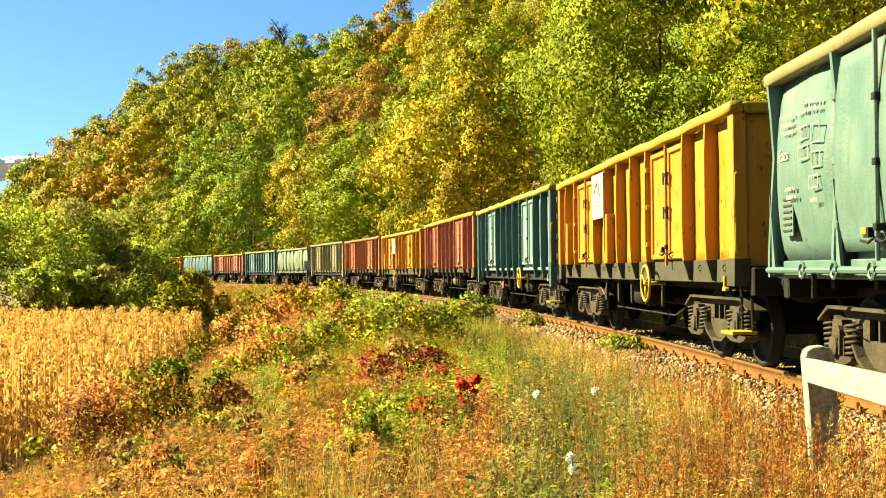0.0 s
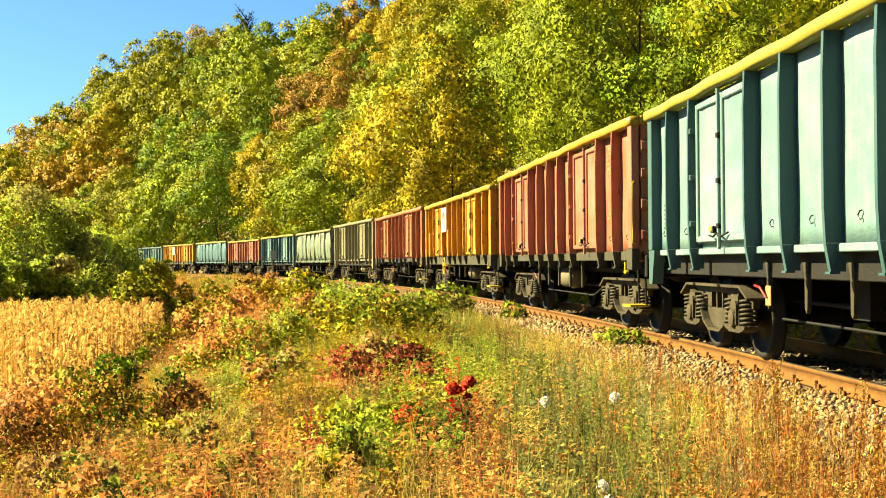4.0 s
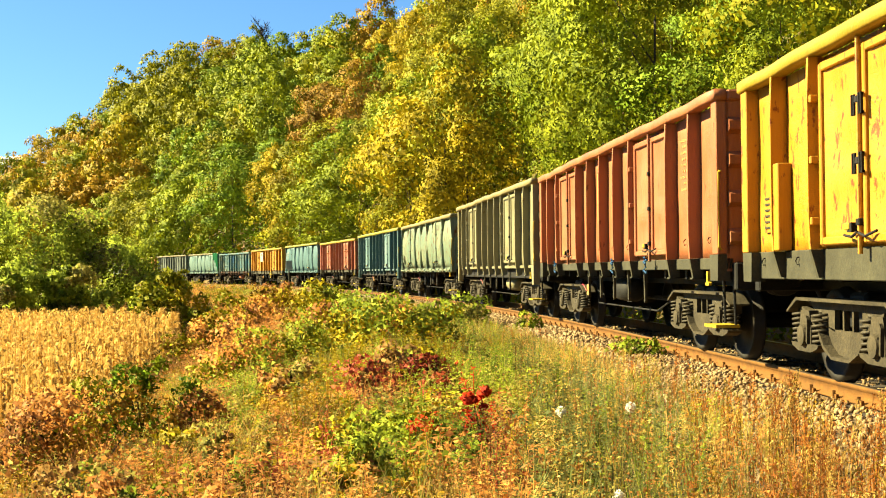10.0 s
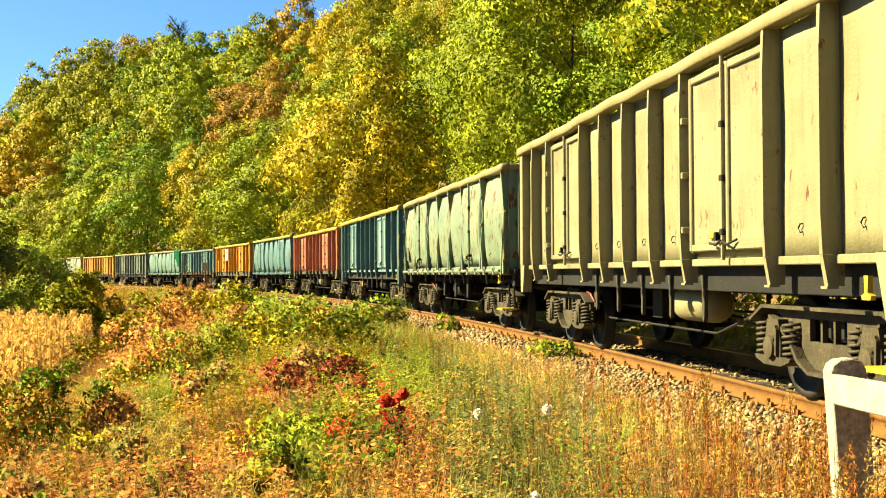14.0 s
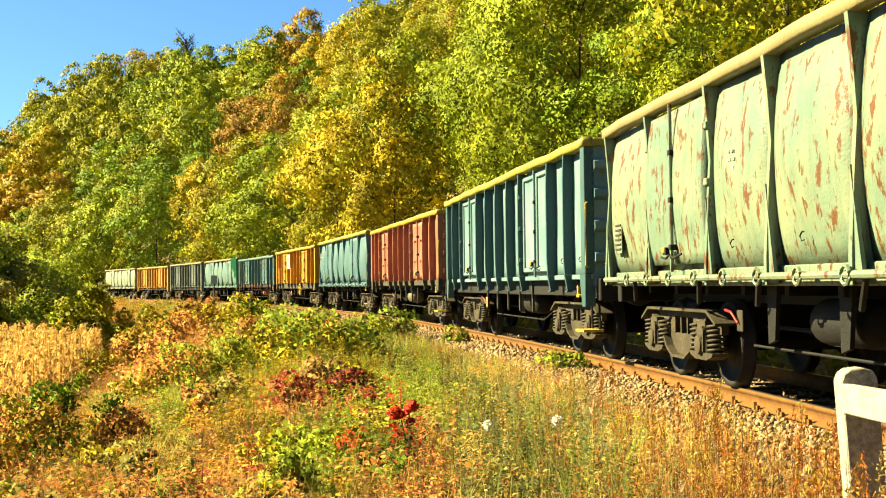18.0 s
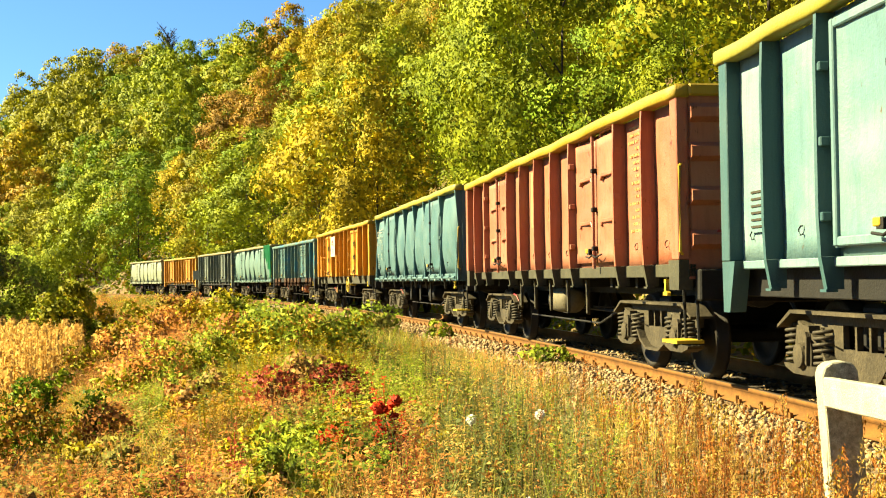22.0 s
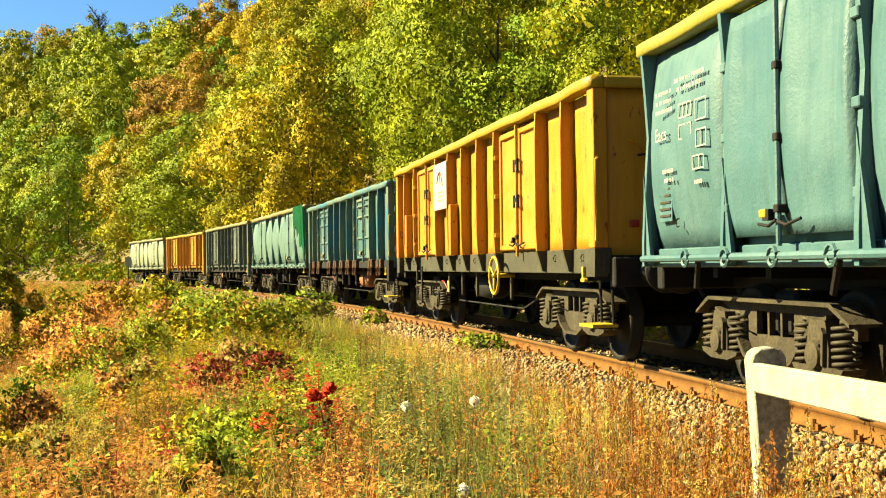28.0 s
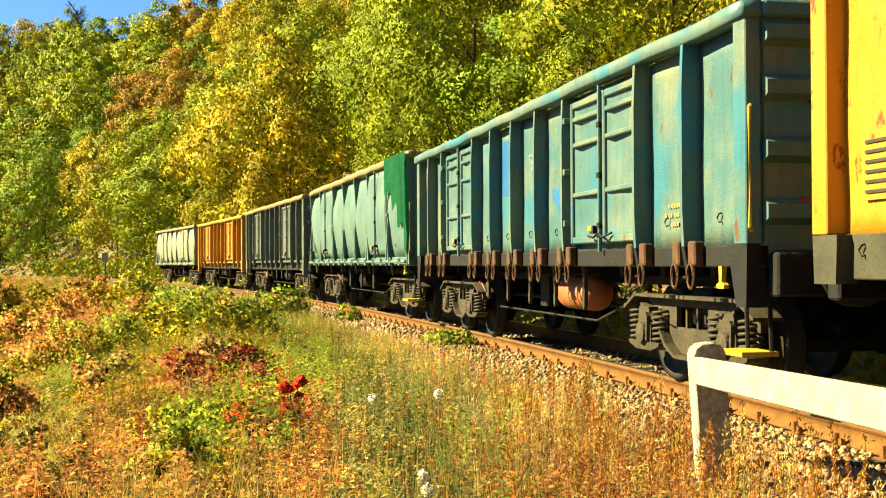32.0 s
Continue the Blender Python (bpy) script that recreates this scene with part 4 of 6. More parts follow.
def wavy_rail(topz, mat, seed):
    """The top rail of a side, knocked a little out of line by years of loading."""
    n = 44
    xs = np.linspace(-HALF - 0.03, HALF + 0.03, n + 1)
    prof = np.array([(1.33, -0.12), (1.335, -0.01), (1.36, 0.0), (1.465, 0.0), (1.49, -0.02), (1.49, -0.115), (1.47, -0.135), (1.345, -0.135)])
    dz = 0.006 * np.sin(xs * 1.3 + seed * 2.1) + 0.007 * np.sin(xs * 3.7 + seed)
    dy = 0.009 * np.sin(xs * 0.9 + seed * 1.3) + 0.006 * np.sin(xs * 4.3 + seed * 3)
    k = len(prof)
    V = np.stack([np.repeat(xs, k), np.tile(prof[:, 0], n + 1) + np.repeat(dy, k), topz + np.tile(prof[:, 1], n + 1) + np.repeat(np.minimum(dz, 0.008), k)], -1)
    i, j = np.meshgrid(np.arange(n), np.arange(k), indexing="ij")
    F = np.stack([i * k + j, i * k + (j + 1) % k, (i + 1) * k + (j + 1) % k, (i + 1) * k + j], -1).reshape(-1, 4)
    e = np.array([(0, 1, 2, 7), (2, 3, 6, 7), (3, 4, 5, 6)])
    return fast_mesh("top_rail", V, np.r_[F[:, ::-1], e, (e + n * k)[:, ::-1]], [mat])


def tray_mesh(mat):
    """A pressed tray in a door leaf: a proud sill over a shallow pan."""
    bm = bmesh.new()
    box(-0.24, 0.24, 1.345, 1.40, 0.40, 0.45, bm)
    for k in (-1, 1):
        hull([(k * 0.24, 0.45), (k * 0.32, 0.36), (k * 0.27, 0.36), (k * 0.22, 0.41)], 1.345, 1.395, bm)
    bmesh.ops.bevel(bm, geom=bm.edges[:], offset=0.008, segments=1, affect="EDGES")
    return bm_mesh("door_tray", bm, mat)


def rim_mesh(mat, wide, top, form):
    """The raised frame of a door leaf, with cross bars where the leaf is a framed one."""
    h, bm = wide / 2, bmesh.new()
    z0, z1, y0, y1 = FLOOR + 0.07, top - 0.02, 1.36, 1.412
    box(-h, -h + 0.06, y0, y1, z0, z1, bm)
    box(h - 0.06, h, y0, y1, z0, z1, bm)
    box(-h + 0.06, h - 0.06, y0, y1 - 0.003, z1 - 0.07, z1, bm)
    box(-h + 0.06, h - 0.06, y0, y1 - 0.003, z0, z0 + 0.07, bm)
    if form == "framed":
        for z in (1.82, 2.35, 2.62):
            box(-h + 0.06, h - 0.06, y0, y1 - 0.006, z, z + 0.05, bm)
    bmesh.ops.bevel(bm, geom=bm.edges[:], offset=0.01, segments=1, affect="EDGES")
    return bm_mesh("door_rim", bm, mat)


def rib_mesh(mat, foot, topz, tall=False):
    """A deep narrow rib with a wedge-shaped foot over the sole bar; the foot takes the sill's colour."""
    split = FLOOR + (0.04 if tall else 0.0)
    low = 1.04 if tall else 1.02
    bm = hull([(1.32, split), (1.47, split), (1.485, split + 0.3), (1.485, topz - 0.5), (1.47, topz - 0.13), (1.32, topz - 0.13)], -0.026, 0.026, None, "x")
    hull([(1.30, low), (1.40 if tall else 1.43, low), (1.472, split - 0.003), (1.30, split - 0.003)], -0.030, 0.030, bm, "x")
    if not tall:
        hull([(1.36, low - 0.02), (1.45, low - 0.02), (1.45, low), (1.36, low)], -0.055, 0.055, bm, "x")
    ob = bm_mesh("side_rib", bm, [mat, foot])
    ob.polygons.foreach_set("material_index", np.array([1 if max(ob.vertices[v].co.z for v in p.vertices) < split - 0.001 else 0 for p in ob.polygons], np.int32))
    return ob


def corner_mesh(mat, foot, topz, k=1):
    """A corner post; its leg reaches below the floor and takes the sill's colour where the wagon has one."""
    base, low = (1.30, 0.99) if foot is SILL else (FLOOR, 0.80)
    bm = box(-6.42 if k == 1 else 6.22, -6.22 if k == 1 else 6.42, 1.30, 1.455, base, topz - 0.13, bevel=0.008)
    hull([(-k * 6.42, base - 0.003), (-k * 6.10, base - 0.003), (-k * (6.12 if foot is SILL else 6.24), low), (-k * 6.40, low)], 1.30, 1.45, bm)
    me = bm_mesh("corner_post", bm, [mat, foot])
    me.polygons.foreach_set("material_index", np.array([1 if max(me.vertices[v].co.z for v in p.vertices) < base - 0.001 else 0 for p in me.polygons], np.int32))
    return me


def gusset_mesh(mat):
    """The boxed lower half of a rib."""
    bm = box(-0.15, 0.02, 1.33, 1.468, 1.303, 2.16, bevel=0.008)
    return bm_mesh("rib_box", bm, mat)


def clasp_mesh():
    bm = box(-0.032, -0.014, 1.425, 1.448, -0.085, 0.085)
    box(0.014, 0.032, 1.425, 1.448, -0.085, 0.085, bm)
    box(-0.032, 0.032, 1.42, 1.44, -0.085, -0.066, bm)
    box(-0.032, 0.032, 1.42, 1.44, 0.066, 0.085, bm)
    return bm_mesh("door_clasp", bm, UNDER)


def bulge_rib_mesh(mat, topz):
    bm = hull([(1.30, FLOOR - 0.16), (1.49, FLOOR - 0.16), (1.49, FLOOR + 0.06), (1.455, 1.95), (1.43, 2.3), (1.455, 2.7), (1.485, topz - 0.13), (1.30, topz - 0.13)], -0.03, 0.03, None, "x")
    hull([(-0.16, FLOOR - 0.14), (0.02, FLOOR - 0.14), (0.02, 1.95)], 1.44, 1.47, bm)
    return bm_mesh("side_rib", bm, mat)


def door_mesh(x0, x1, topz, mat, kind, seed):
    """Two leaves with pressed frames; the seam stays open between them."""
    mid, V, F, off = (x0 + x1) / 2, [], [], 0
    for a, b in ((x0 + 0.05, mid - 0.012), (mid + 0.012, x1 - 0.05)):
        nx, nz = 10, 14
        xs, zs = np.linspace(a, b, nx + 1), np.linspace(FLOOR + 0.06, topz - 0.19, nz + 1)
        X, Z = np.meshgrid(xs, zs, indexing="ij")
        u, w = (X - a) / (b - a), (Z - zs[0]) / (zs[-1] - zs[0])
        inset = np.clip(np.minimum(u - 0.12, 0.88 - u) * 14, 0, 1) * np.clip(np.minimum(w - 0.05, 0.95 - w) * 22, 0, 1)
        Y = (1.38 if kind == "flat" else 1.415) - 0.03 * inset + 0.018 * inset * np.sin(w * 9 + seed) * np.sin(u * 4 + seed)
        if kind != "flat":
            Y = Y + 0.075 * np.sin(np.pi * w) ** 0.8
        else:
            for c in (0.36, 0.66):
                Y = Y + 0.03 * inset * np.exp(-((w - c) / 0.022) ** 2) * (seed % 2)
        n, m = X.shape
        V.append(np.stack([X, Y, Z], -1).reshape(-1, 3))
        V.append(np.stack([X, np.full_like(Y, 1.325), Z], -1).reshape(-1, 3))
        i, j = np.meshgrid(np.arange(n - 1), np.arange(m - 1), indexing="ij")
        f = np.stack([i * m + j, i * m + j + 1, (i + 1) * m + j + 1, (i + 1) * m + j], -1).reshape(-1, 4)
        k = n * m
        rim = [q * m for q in range(n)] + [(n - 1) * m + q for q in range(1, m)] + [q * m + m - 1 for q in range(n - 2, -1, -1)] + [q for q in range(m - 2, 0, -1)]
        g = np.array([(rim[q], rim[(q + 1) % len(rim)], rim[(q + 1) % len(rim)] + k, rim[q] + k) for q in range(len(rim))])
        F.append(np.r_[f, f[:, ::-1] + k, g] + off)
        off += 2 * k
    # the sheet behind the seam
    bx = np.array([(x0, 1.295, FLOOR), (x1, 1.295, FLOOR), (x1, 1.295, topz - 0.13), (x0, 1.295, topz - 0.13), (x0, 1.322, FLOOR), (x1, 1.322, FLOOR), (x1, 1.322, topz - 0.13), (x0, 1.322, topz - 0.13)])
    V.append(bx)
    F.append(np.array([(0, 1, 2, 3), (4, 7, 6, 5), (0, 4, 5, 1), (1, 5, 6, 2), (2, 6, 7, 3), (3, 7, 4, 0)]) + off)
    return fast_mesh("double_door", np.concatenate(V), np.concatenate(F), [mat])


def cards(P, rg, size, flat=0.0, aspect=0.6, up=0.0):
    """Leaf-shaped quads at the points P, turned at random."""
    n = len(P)
    a = rg.normal(size=(n, 3))
    a[:, 2] = a[:, 2] * (1 - flat) + up
    a /= np.linalg.norm(a, axis=1, keepdims=True)
    b = np.cross(a, rg.normal(size=(n, 3)))
    b /= np.linalg.norm(b, axis=1, keepdims=True) + 1e-9
    sz = (np.asarray(size) * rg.uniform(0.6, 1.35, n))[:, None]
    a, b = a * sz, b * sz * aspect
    V = np.stack([P - a * 0.5, P + b * 0.5, P + a * 0.5, P - b * 0.5], 1).reshape(-1, 3)
    return V, np.arange(4 * n).reshape(n, 4)


YPAINT = paint("wagon_yellow", (0.330, 0.146, 0.004), 0.68, (0.355, 0.185, 0.012), 0.28, (0.120, 0.034, 0.006))
YPAINT2 = paint("wagon_yellow_rusted", (0.335, 0.154, 0.005), 0.90, (0.355, 0.190, 0.016), 0.35, (0.130, 0.036, 0.006))
YTOP = paint("top_rail_yellow", (0.232, 0.152, 0.006), 0.15, (0.250, 0.192, 0.022), 0.3)
LEMONTOP = paint("top_rail_lemon", (0.186, 0.164, 0.019), 0.12, (0.232, 0.215, 0.031), 0.3)
CREAMTOP = paint("top_rail_cream", (0.161, 0.133, 0.053), 0.35, (0.192, 0.167, 0.087), 0.3)
BLUEP = paint("wagon_blue", (0.098, 0.172, 0.176), 0.34, (0.180, 0.240, 0.225), 0.42, (0.070, 0.040, 0.018))
# blue wagons' ribs: a darker teal that also holds the shade of their sides
TEALRIB = paint("rib_shaded_teal", (0.026, 0.066, 0.072), 0.2, (0.050, 0.095, 0.095), 0.25, (0.050, 0.030, 0.015))
BLUE2 = paint("wagon_pale_blue", (0.080, 0.148, 0.156), 0.34, (0.155, 0.212, 0.200), 0.42, (0.070, 0.040, 0.018))
REDP = paint("wagon_red", (0.235, 0.075, 0.038), 0.50, (0.290, 0.135, 0.080), 0.40, (0.075, 0.022, 0.008))
BRICKP = paint("wagon_salmon", (0.245, 0.079, 0.030), 0.40, (0.290, 0.136, 0.056), 0.35, (0.085, 0.026, 0.009))
CREAM = paint("wagon_cream", (0.150, 0.135, 0.070), 0.62, (0.195, 0.180, 0.100), 0.4, (0.080, 0.034, 0.012))
MINT = paint("wagon_mint", (0.092, 0.138, 0.096), 1.05, (0.165, 0.172, 0.088), 0.45, (0.078, 0.030, 0.006))
TEALP = paint("wagon_teal", (0.040, 0.094, 0.102), 0.24, (0.085, 0.140, 0.142), 0.35, (0.060, 0.035, 0.016))
TEAL2 = paint("wagon_grey_teal", (0.062, 0.115, 0.100), 0.36, (0.110, 0.155, 0.125), 0.35, (0.085, 0.050, 0.016))
NAVY = paint("wagon_worn_teal", (0.042, 0.100, 0.104), 0.55, (0.130, 0.135, 0.062), 0.55, (0.085, 0.038, 0.012), 0.5, (0.024, 0.110, 0.150))
SLATE = paint("wagon_slate", (0.053, 0.069, 0.056), 0.35, (0.134, 0.143, 0.103), 0.4)
ORANGE = paint("wagon_orange", (0.290, 0.132, 0.006), 0.45, (0.310, 0.165, 0.018), 0.3, (0.120, 0.034, 0.006))
PALE = paint("wagon_pale_green", (0.148, 0.170, 0.112), 0.4, (0.201, 0.205, 0.138), 0.35)
PATCHP = paint("fresh_blue_patch", (0.012, 0.085, 0.215), 0.1, (0.03, 0.11, 0.23), 0.2)
SPRING = plain("greasy_spring_steel", (0.060, 0.049, 0.032), 0.65, 0.3, 0.4, 12, 0.4)
RUSTY = plain("rusty_iron", (0.105, 0.048, 0.022), 0.85, 0.1, 0.5, 9, 0.7)
STAYM = plain("dusty_stay", (0.043, 0.037, 0.022), 0.8, 0.1, 0.4, 5, 0.4)
EMBLEM = paint("emblem_cream", (0.360, 0.265, 0.070), 0.3, (0.380, 0.290, 0.100), 0.2)
TANKM = plain("dusty_tank", (0.120, 0.102, 0.062), 0.8, 0.0, 0.35, 5, 0.4)
ROPE = plain("blue_rope", (0.015, 0.075, 0.190), 0.8, 0, 0.3, 30, 0.6)
RUSTRED = plain("mark_red", (0.201, 0.031, 0.014), 0.7, 0, 0.2)
NETM = leaf("green_net", [(0.008, 0.085, 0.034), (0.012, 0.140, 0.056), (0.020, 0.200, 0.085)], 0.5)

WAGONS = []
LENGTH = 14.04
SHIFT = (0.0, 0.17, 0.08, -0.10, 0.10, -0.10, -0.37, -0.03, 0.01, 0.10, -0.02, 0.37, 0.20, -0.20, 0.0, -0.12, -0.11)
T6 = [(5.1, 2.68, 2, 0.7, WHITE), (5.72, 2.62, 3, 0.5, WHITE), (5.6, 1.92, 2, 0.4, WHITE), (4.9, 1.78, 1, 0.25, WHITE)]


def build_wagons():
    add = WAGONS.append
    add(make_wagon("grey-green open wagon with bulging side panels and cream top rail", "bulged", TEAL2, CREAMTOP, None, 0.0, 0, text=T6))
    add(make_wagon("bright yellow open wagon with grey sill and yellow hand brake wheel", "flat", YPAINT, YTOP, SILL, -0.08, 1, -2.2, (1.02, 2.10, 2.10, 2.9, True)))
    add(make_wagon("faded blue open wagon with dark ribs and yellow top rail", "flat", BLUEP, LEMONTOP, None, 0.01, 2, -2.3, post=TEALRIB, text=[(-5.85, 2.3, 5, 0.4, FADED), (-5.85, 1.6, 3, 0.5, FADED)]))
    add(make_wagon("salmon red open wagon with yellow top rail and pale emblem", "flat", REDP, YTOP, SILL, 0.08, 3, None, None, True, [(-4.8, 2.9, 15, 0.75, CREAMTXT), (1.6, 1.9, 4, 0.45, CREAMTXT), (5.8, 2.3, 4, 0.5, CREAMTXT)], doorform="rim"))
    add(make_wagon("rust-flecked yellow open wagon with white board and yellow top rail", "flat", YPAINT2, YTOP, SILL, 0.0, 4, 1.5, (1.02, 2.10, 2.10, 2.9, True)))
    add(make_wagon("salmon-red open wagon with plain top rail and pale emblem", "flat", BRICKP, BRICKP, SILL, 0.06, 5, None, None, True, [(-4.8, 2.8, 9, 0.7, CREAMTXT), (5.8, 2.85, 4, 0.5, CREAMTXT), (5.8, 2.22, 5, 0.5, CREAMTXT)]))
    add(make_wagon("weathered cream open wagon with rust bleeding through the paint", "flat", CREAM, CREAMTOP, None, 0.12, 6))
    add(make_wagon("pale mint open wagon with bulging rust-flecked panels", "bulged", MINT, CREAMTOP, None, 0.0, 7, text=[(1.6, 2.3, 3, 0.3, WHITE)]))
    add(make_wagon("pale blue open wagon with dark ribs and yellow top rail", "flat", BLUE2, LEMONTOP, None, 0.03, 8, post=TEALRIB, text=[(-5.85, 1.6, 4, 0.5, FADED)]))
    add(make_wagon("brick red open wagon with yellow top rail and pale emblem", "flat", REDP, YTOP, SILL, -0.06, 9, None, None, True, [(-4.8, 2.85, 16, 0.8, CREAMTXT), (1.6, 1.9, 4, 0.45, CREAMTXT), (5.82, 2.95, 13, 0.62, CREAMTXT)], doorform="tray"))
    add(make_wagon("teal open wagon with bulging panels and lemon top rail", "bulged", TEALP, LEMONTOP, None, 0.05, 10, text=T6))
    add(make_wagon("golden yellow open wagon with white board and grey sill", "flat", YPAINT, YTOP, SILL, 0.0, 11, -2.2, (1.02, 2.10, 2.10, 2.9, True)))
    add(make_wagon("worn teal open wagon with blue patches and rusty lower edge", "flat", NAVY, NAVY, UNDER, -0.12, 12, text=[(-0.5, 2.42, 3, 0.4, WHITE), (-4.8, 1.6, 3, 0.4, CREAMTXT)], doorform="framed"))
    add(make_wagon("teal open wagon with bulging panels and a torn green net", "bulged", TEAL2, CREAMTOP, None, 0.06, 13, net=True))
    add(make_wagon("slate grey open wagon with cream top rail", "flat", SLATE, CREAMTOP, None, 0.07, 14))
    add(make_wagon("orange-yellow open wagon with matching top rail", "flat", ORANGE, YTOP, None, 0.01, 15))
    add(make_wagon("pale green open wagon with bulging panels at the train's end", "bulged", PALE, CREAMTOP, None, 0.04, 16))


build_wagons()


def gone(t):
    """How far along the line the tenth wagon's middle stands at t seconds."""
    u = (t - 16) / 16
    return 33.203 - 77.546 * u + 4.985 * u * u - 1.568 * u ** 3 - 0.730 * u ** 4


def wagon_pose(i, t):
    s = gone(t) + LENGTH * (i - 9) + SHIFT[i]
    a, b = on_line(s - 4.5), on_line(s + 4.5)
    return Matrix.Translation((a + b) / 2) @ Matrix.Rotation(math.atan2(b.y - a.y, b.x - a.x), 4, "Z")


def motions():
    for i, w in enumerate(WAGONS):
        walk(w, [(t, wagon_pose(i, t)) for t in range(0, 33)])
        for ws in [o for o in w.children if o.name.startswith("wheelset")]:
            here = ws.matrix_basis.translation.copy()
            walk(ws, [(t / 10, Matrix.Translation(here) @ Matrix.Rotation((gone(t / 10) - gone(0)) / 0.46, 4, "Y")) for t in range(0, 321)])

# ---- plants ----
def ball(level):
    """An icosphere as arrays."""
    g = (1 + 5 ** 0.5) / 2
    V = [Vector(v).normalized() for v in ((-1, g, 0), (1, g, 0), (-1, -g, 0), (1, -g, 0), (0, -1, g), (0, 1, g), (0, -1, -g), (0, 1, -g), (g, 0, -1), (g, 0, 1), (-g, 0, -1), (-g, 0, 1))]
    F = [(0, 11, 5), (0, 5, 1), (0, 1, 7), (0, 7, 10), (0, 10, 11), (1, 5, 9), (5, 11, 4), (11, 10, 2), (10, 7, 6), (7, 1, 8), (3, 9, 4), (3, 4, 2), (3, 2, 6), (3, 6, 8), (3, 8, 9), (4, 9, 5), (2, 4, 11), (6, 2, 10), (8, 6, 7), (9, 8, 1)]
    for _ in range(level):
        seen, G = {}, []
        for f in F:
            m = []
            for a, b in ((f[0], f[1]), (f[1], f[2]), (f[2], f[0])):
                key = (min(a, b), max(a, b))
                if key not in seen:
                    seen[key] = len(V)
                    V.append((V[a] + V[b]).normalized())
                m.append(seen[key])
            G += [(f[0], m[0], m[2]), (f[1], m[1], m[0]), (f[2], m[2], m[1]), tuple(m)]
        F = G
    return np.array([tuple(v) for v in V]), np.array(F)


BALL0 = ball(0)


def leaflets(P, rg, size, N=None, loose=0.6):
    """Three-cornered leaves at the points P, facing roughly along N where it is given."""
    n = len(P)
    nrm = rg.normal(size=(n, 3)) if N is None else N + rg.normal(size=(n, 3)) * loose
    a = np.cross(nrm, rg.normal(size=(n, 3)))
    a /= np.linalg.norm(a, axis=1, keepdims=True) + 1e-9
    b = np.cross(nrm / (np.linalg.norm(nrm, axis=1, keepdims=True) + 1e-9), a)
    sz = (np.asarray(size) * rg.uniform(0.55, 1.4, n))[:, None]
    a, b = a * sz, b * sz * 0.48
    return np.stack([P - a * 0.5 - b, P + a * 0.65, P - a * 0.3 + b], 1).reshape(-1, 3), np.arange(3 * n).reshape(n, 3)

def blob_crown(seed, h, w, lobes, leaves, low=0.18, squash=0.62, subs=0):
    """Leaves on the outside of many uneven lobes, each with smaller puffs on its upper side: the points of one crown."""
    rg = np.random.default_rng(seed)
    c, r = [], []
    for i in range(lobes):
        f = (i + 0.5) / lobes
        z = h * (low + (0.93 - low) * f)
        env = np.sin(np.pi * np.clip((f * 0.86 + 0.13), 0, 1)) ** 0.7
        a, q = rg.uniform(0, math.tau), np.sqrt(rg.uniform(0.15, 1))
        c.append((q * env * w * 0.36 * np.cos(a), q * env * w * 0.36 * np.sin(a), z + rg.normal() * 0.03 * h))
        r.append(w * rg.uniform(0.14, 0.25) * (0.65 + 0.5 * env))
    c, r = np.array(c), np.array(r)
    C, Q, own = c, r, np.arange(lobes)
    if subs:
        own = np.repeat(np.arange(lobes), subs)
        v = rg.normal(size=(len(own), 3)) + [0, 0, 0.45]
        v = v / np.linalg.norm(v, axis=1, keepdims=True) + (c[own] - [0, 0, h * 0.4]) / (w * 0.9)
        v /= np.linalg.norm(v, axis=1, keepdims=True)
        C = c[own] + v * (r[own] * rg.uniform(0.72, 1.02, len(own)))[:, None] * [1, 1, squash]
        Q = r[own] * rg.uniform(0.30, 0.52, len(own))
    pick = rg.choice(len(C), leaves, p=Q ** 2 / (Q ** 2).sum())
    v = rg.normal(size=(leaves, 3))
    v[:, 2] = v[:, 2] + 0.25
    v /= np.linalg.norm(v, axis=1, keepdims=True)
    rad = Q[pick] * (0.62 + 0.66 * rg.random(leaves) ** 0.8) * (1 + 0.18 * np.sin(v[:, 0] * 7 + pick) * np.cos(v[:, 2] * 6))
    P = C[pick] + v * rad[:, None] * [1, 1, squash + 0.08]
    return P, v, c, r, rg, C, Q, own[pick]


def rounded(v, rg, own=0.22):
    """Normals of leaves that follow the lobe they sit on, each a little its own way."""
    n = v + rg.normal(size=v.shape) * own
    n /= np.linalg.norm(n, axis=1, keepdims=True)
    return np.repeat(n, 3, 0)


def crown_arrays(seed, h, w, lobes, leaves, size, low=0.18, subs=5):
    """The leaves of one crown, none of them deep inside a lobe: corners, faces, lobes and normals."""
    P, v, c, r, rg, C, Q, own = blob_crown(seed, h, w, lobes, leaves * 2, low, 0.66, subs)
    deep = np.zeros(len(P), bool)
    for q, k in zip(c, r):
        deep |= (((P - q) / [1, 1, 0.66]) ** 2).sum(1) < (0.70 * k) ** 2
    P, v, own = P[~deep][:leaves], v[~deep][:leaves], own[~deep][:leaves]
    lobe = (P - c[own]) / r[own][:, None]
    V, F = leaflets(P, rg, size, v + lobe * 0.6, 0.5)
    body = (P - [0, 0, h * 0.45]) / [w * 0.5, w * 0.5, h * 0.5]
    return V, F, c, rounded(0.40 * v + 0.65 * lobe + 0.75 * body, rg)


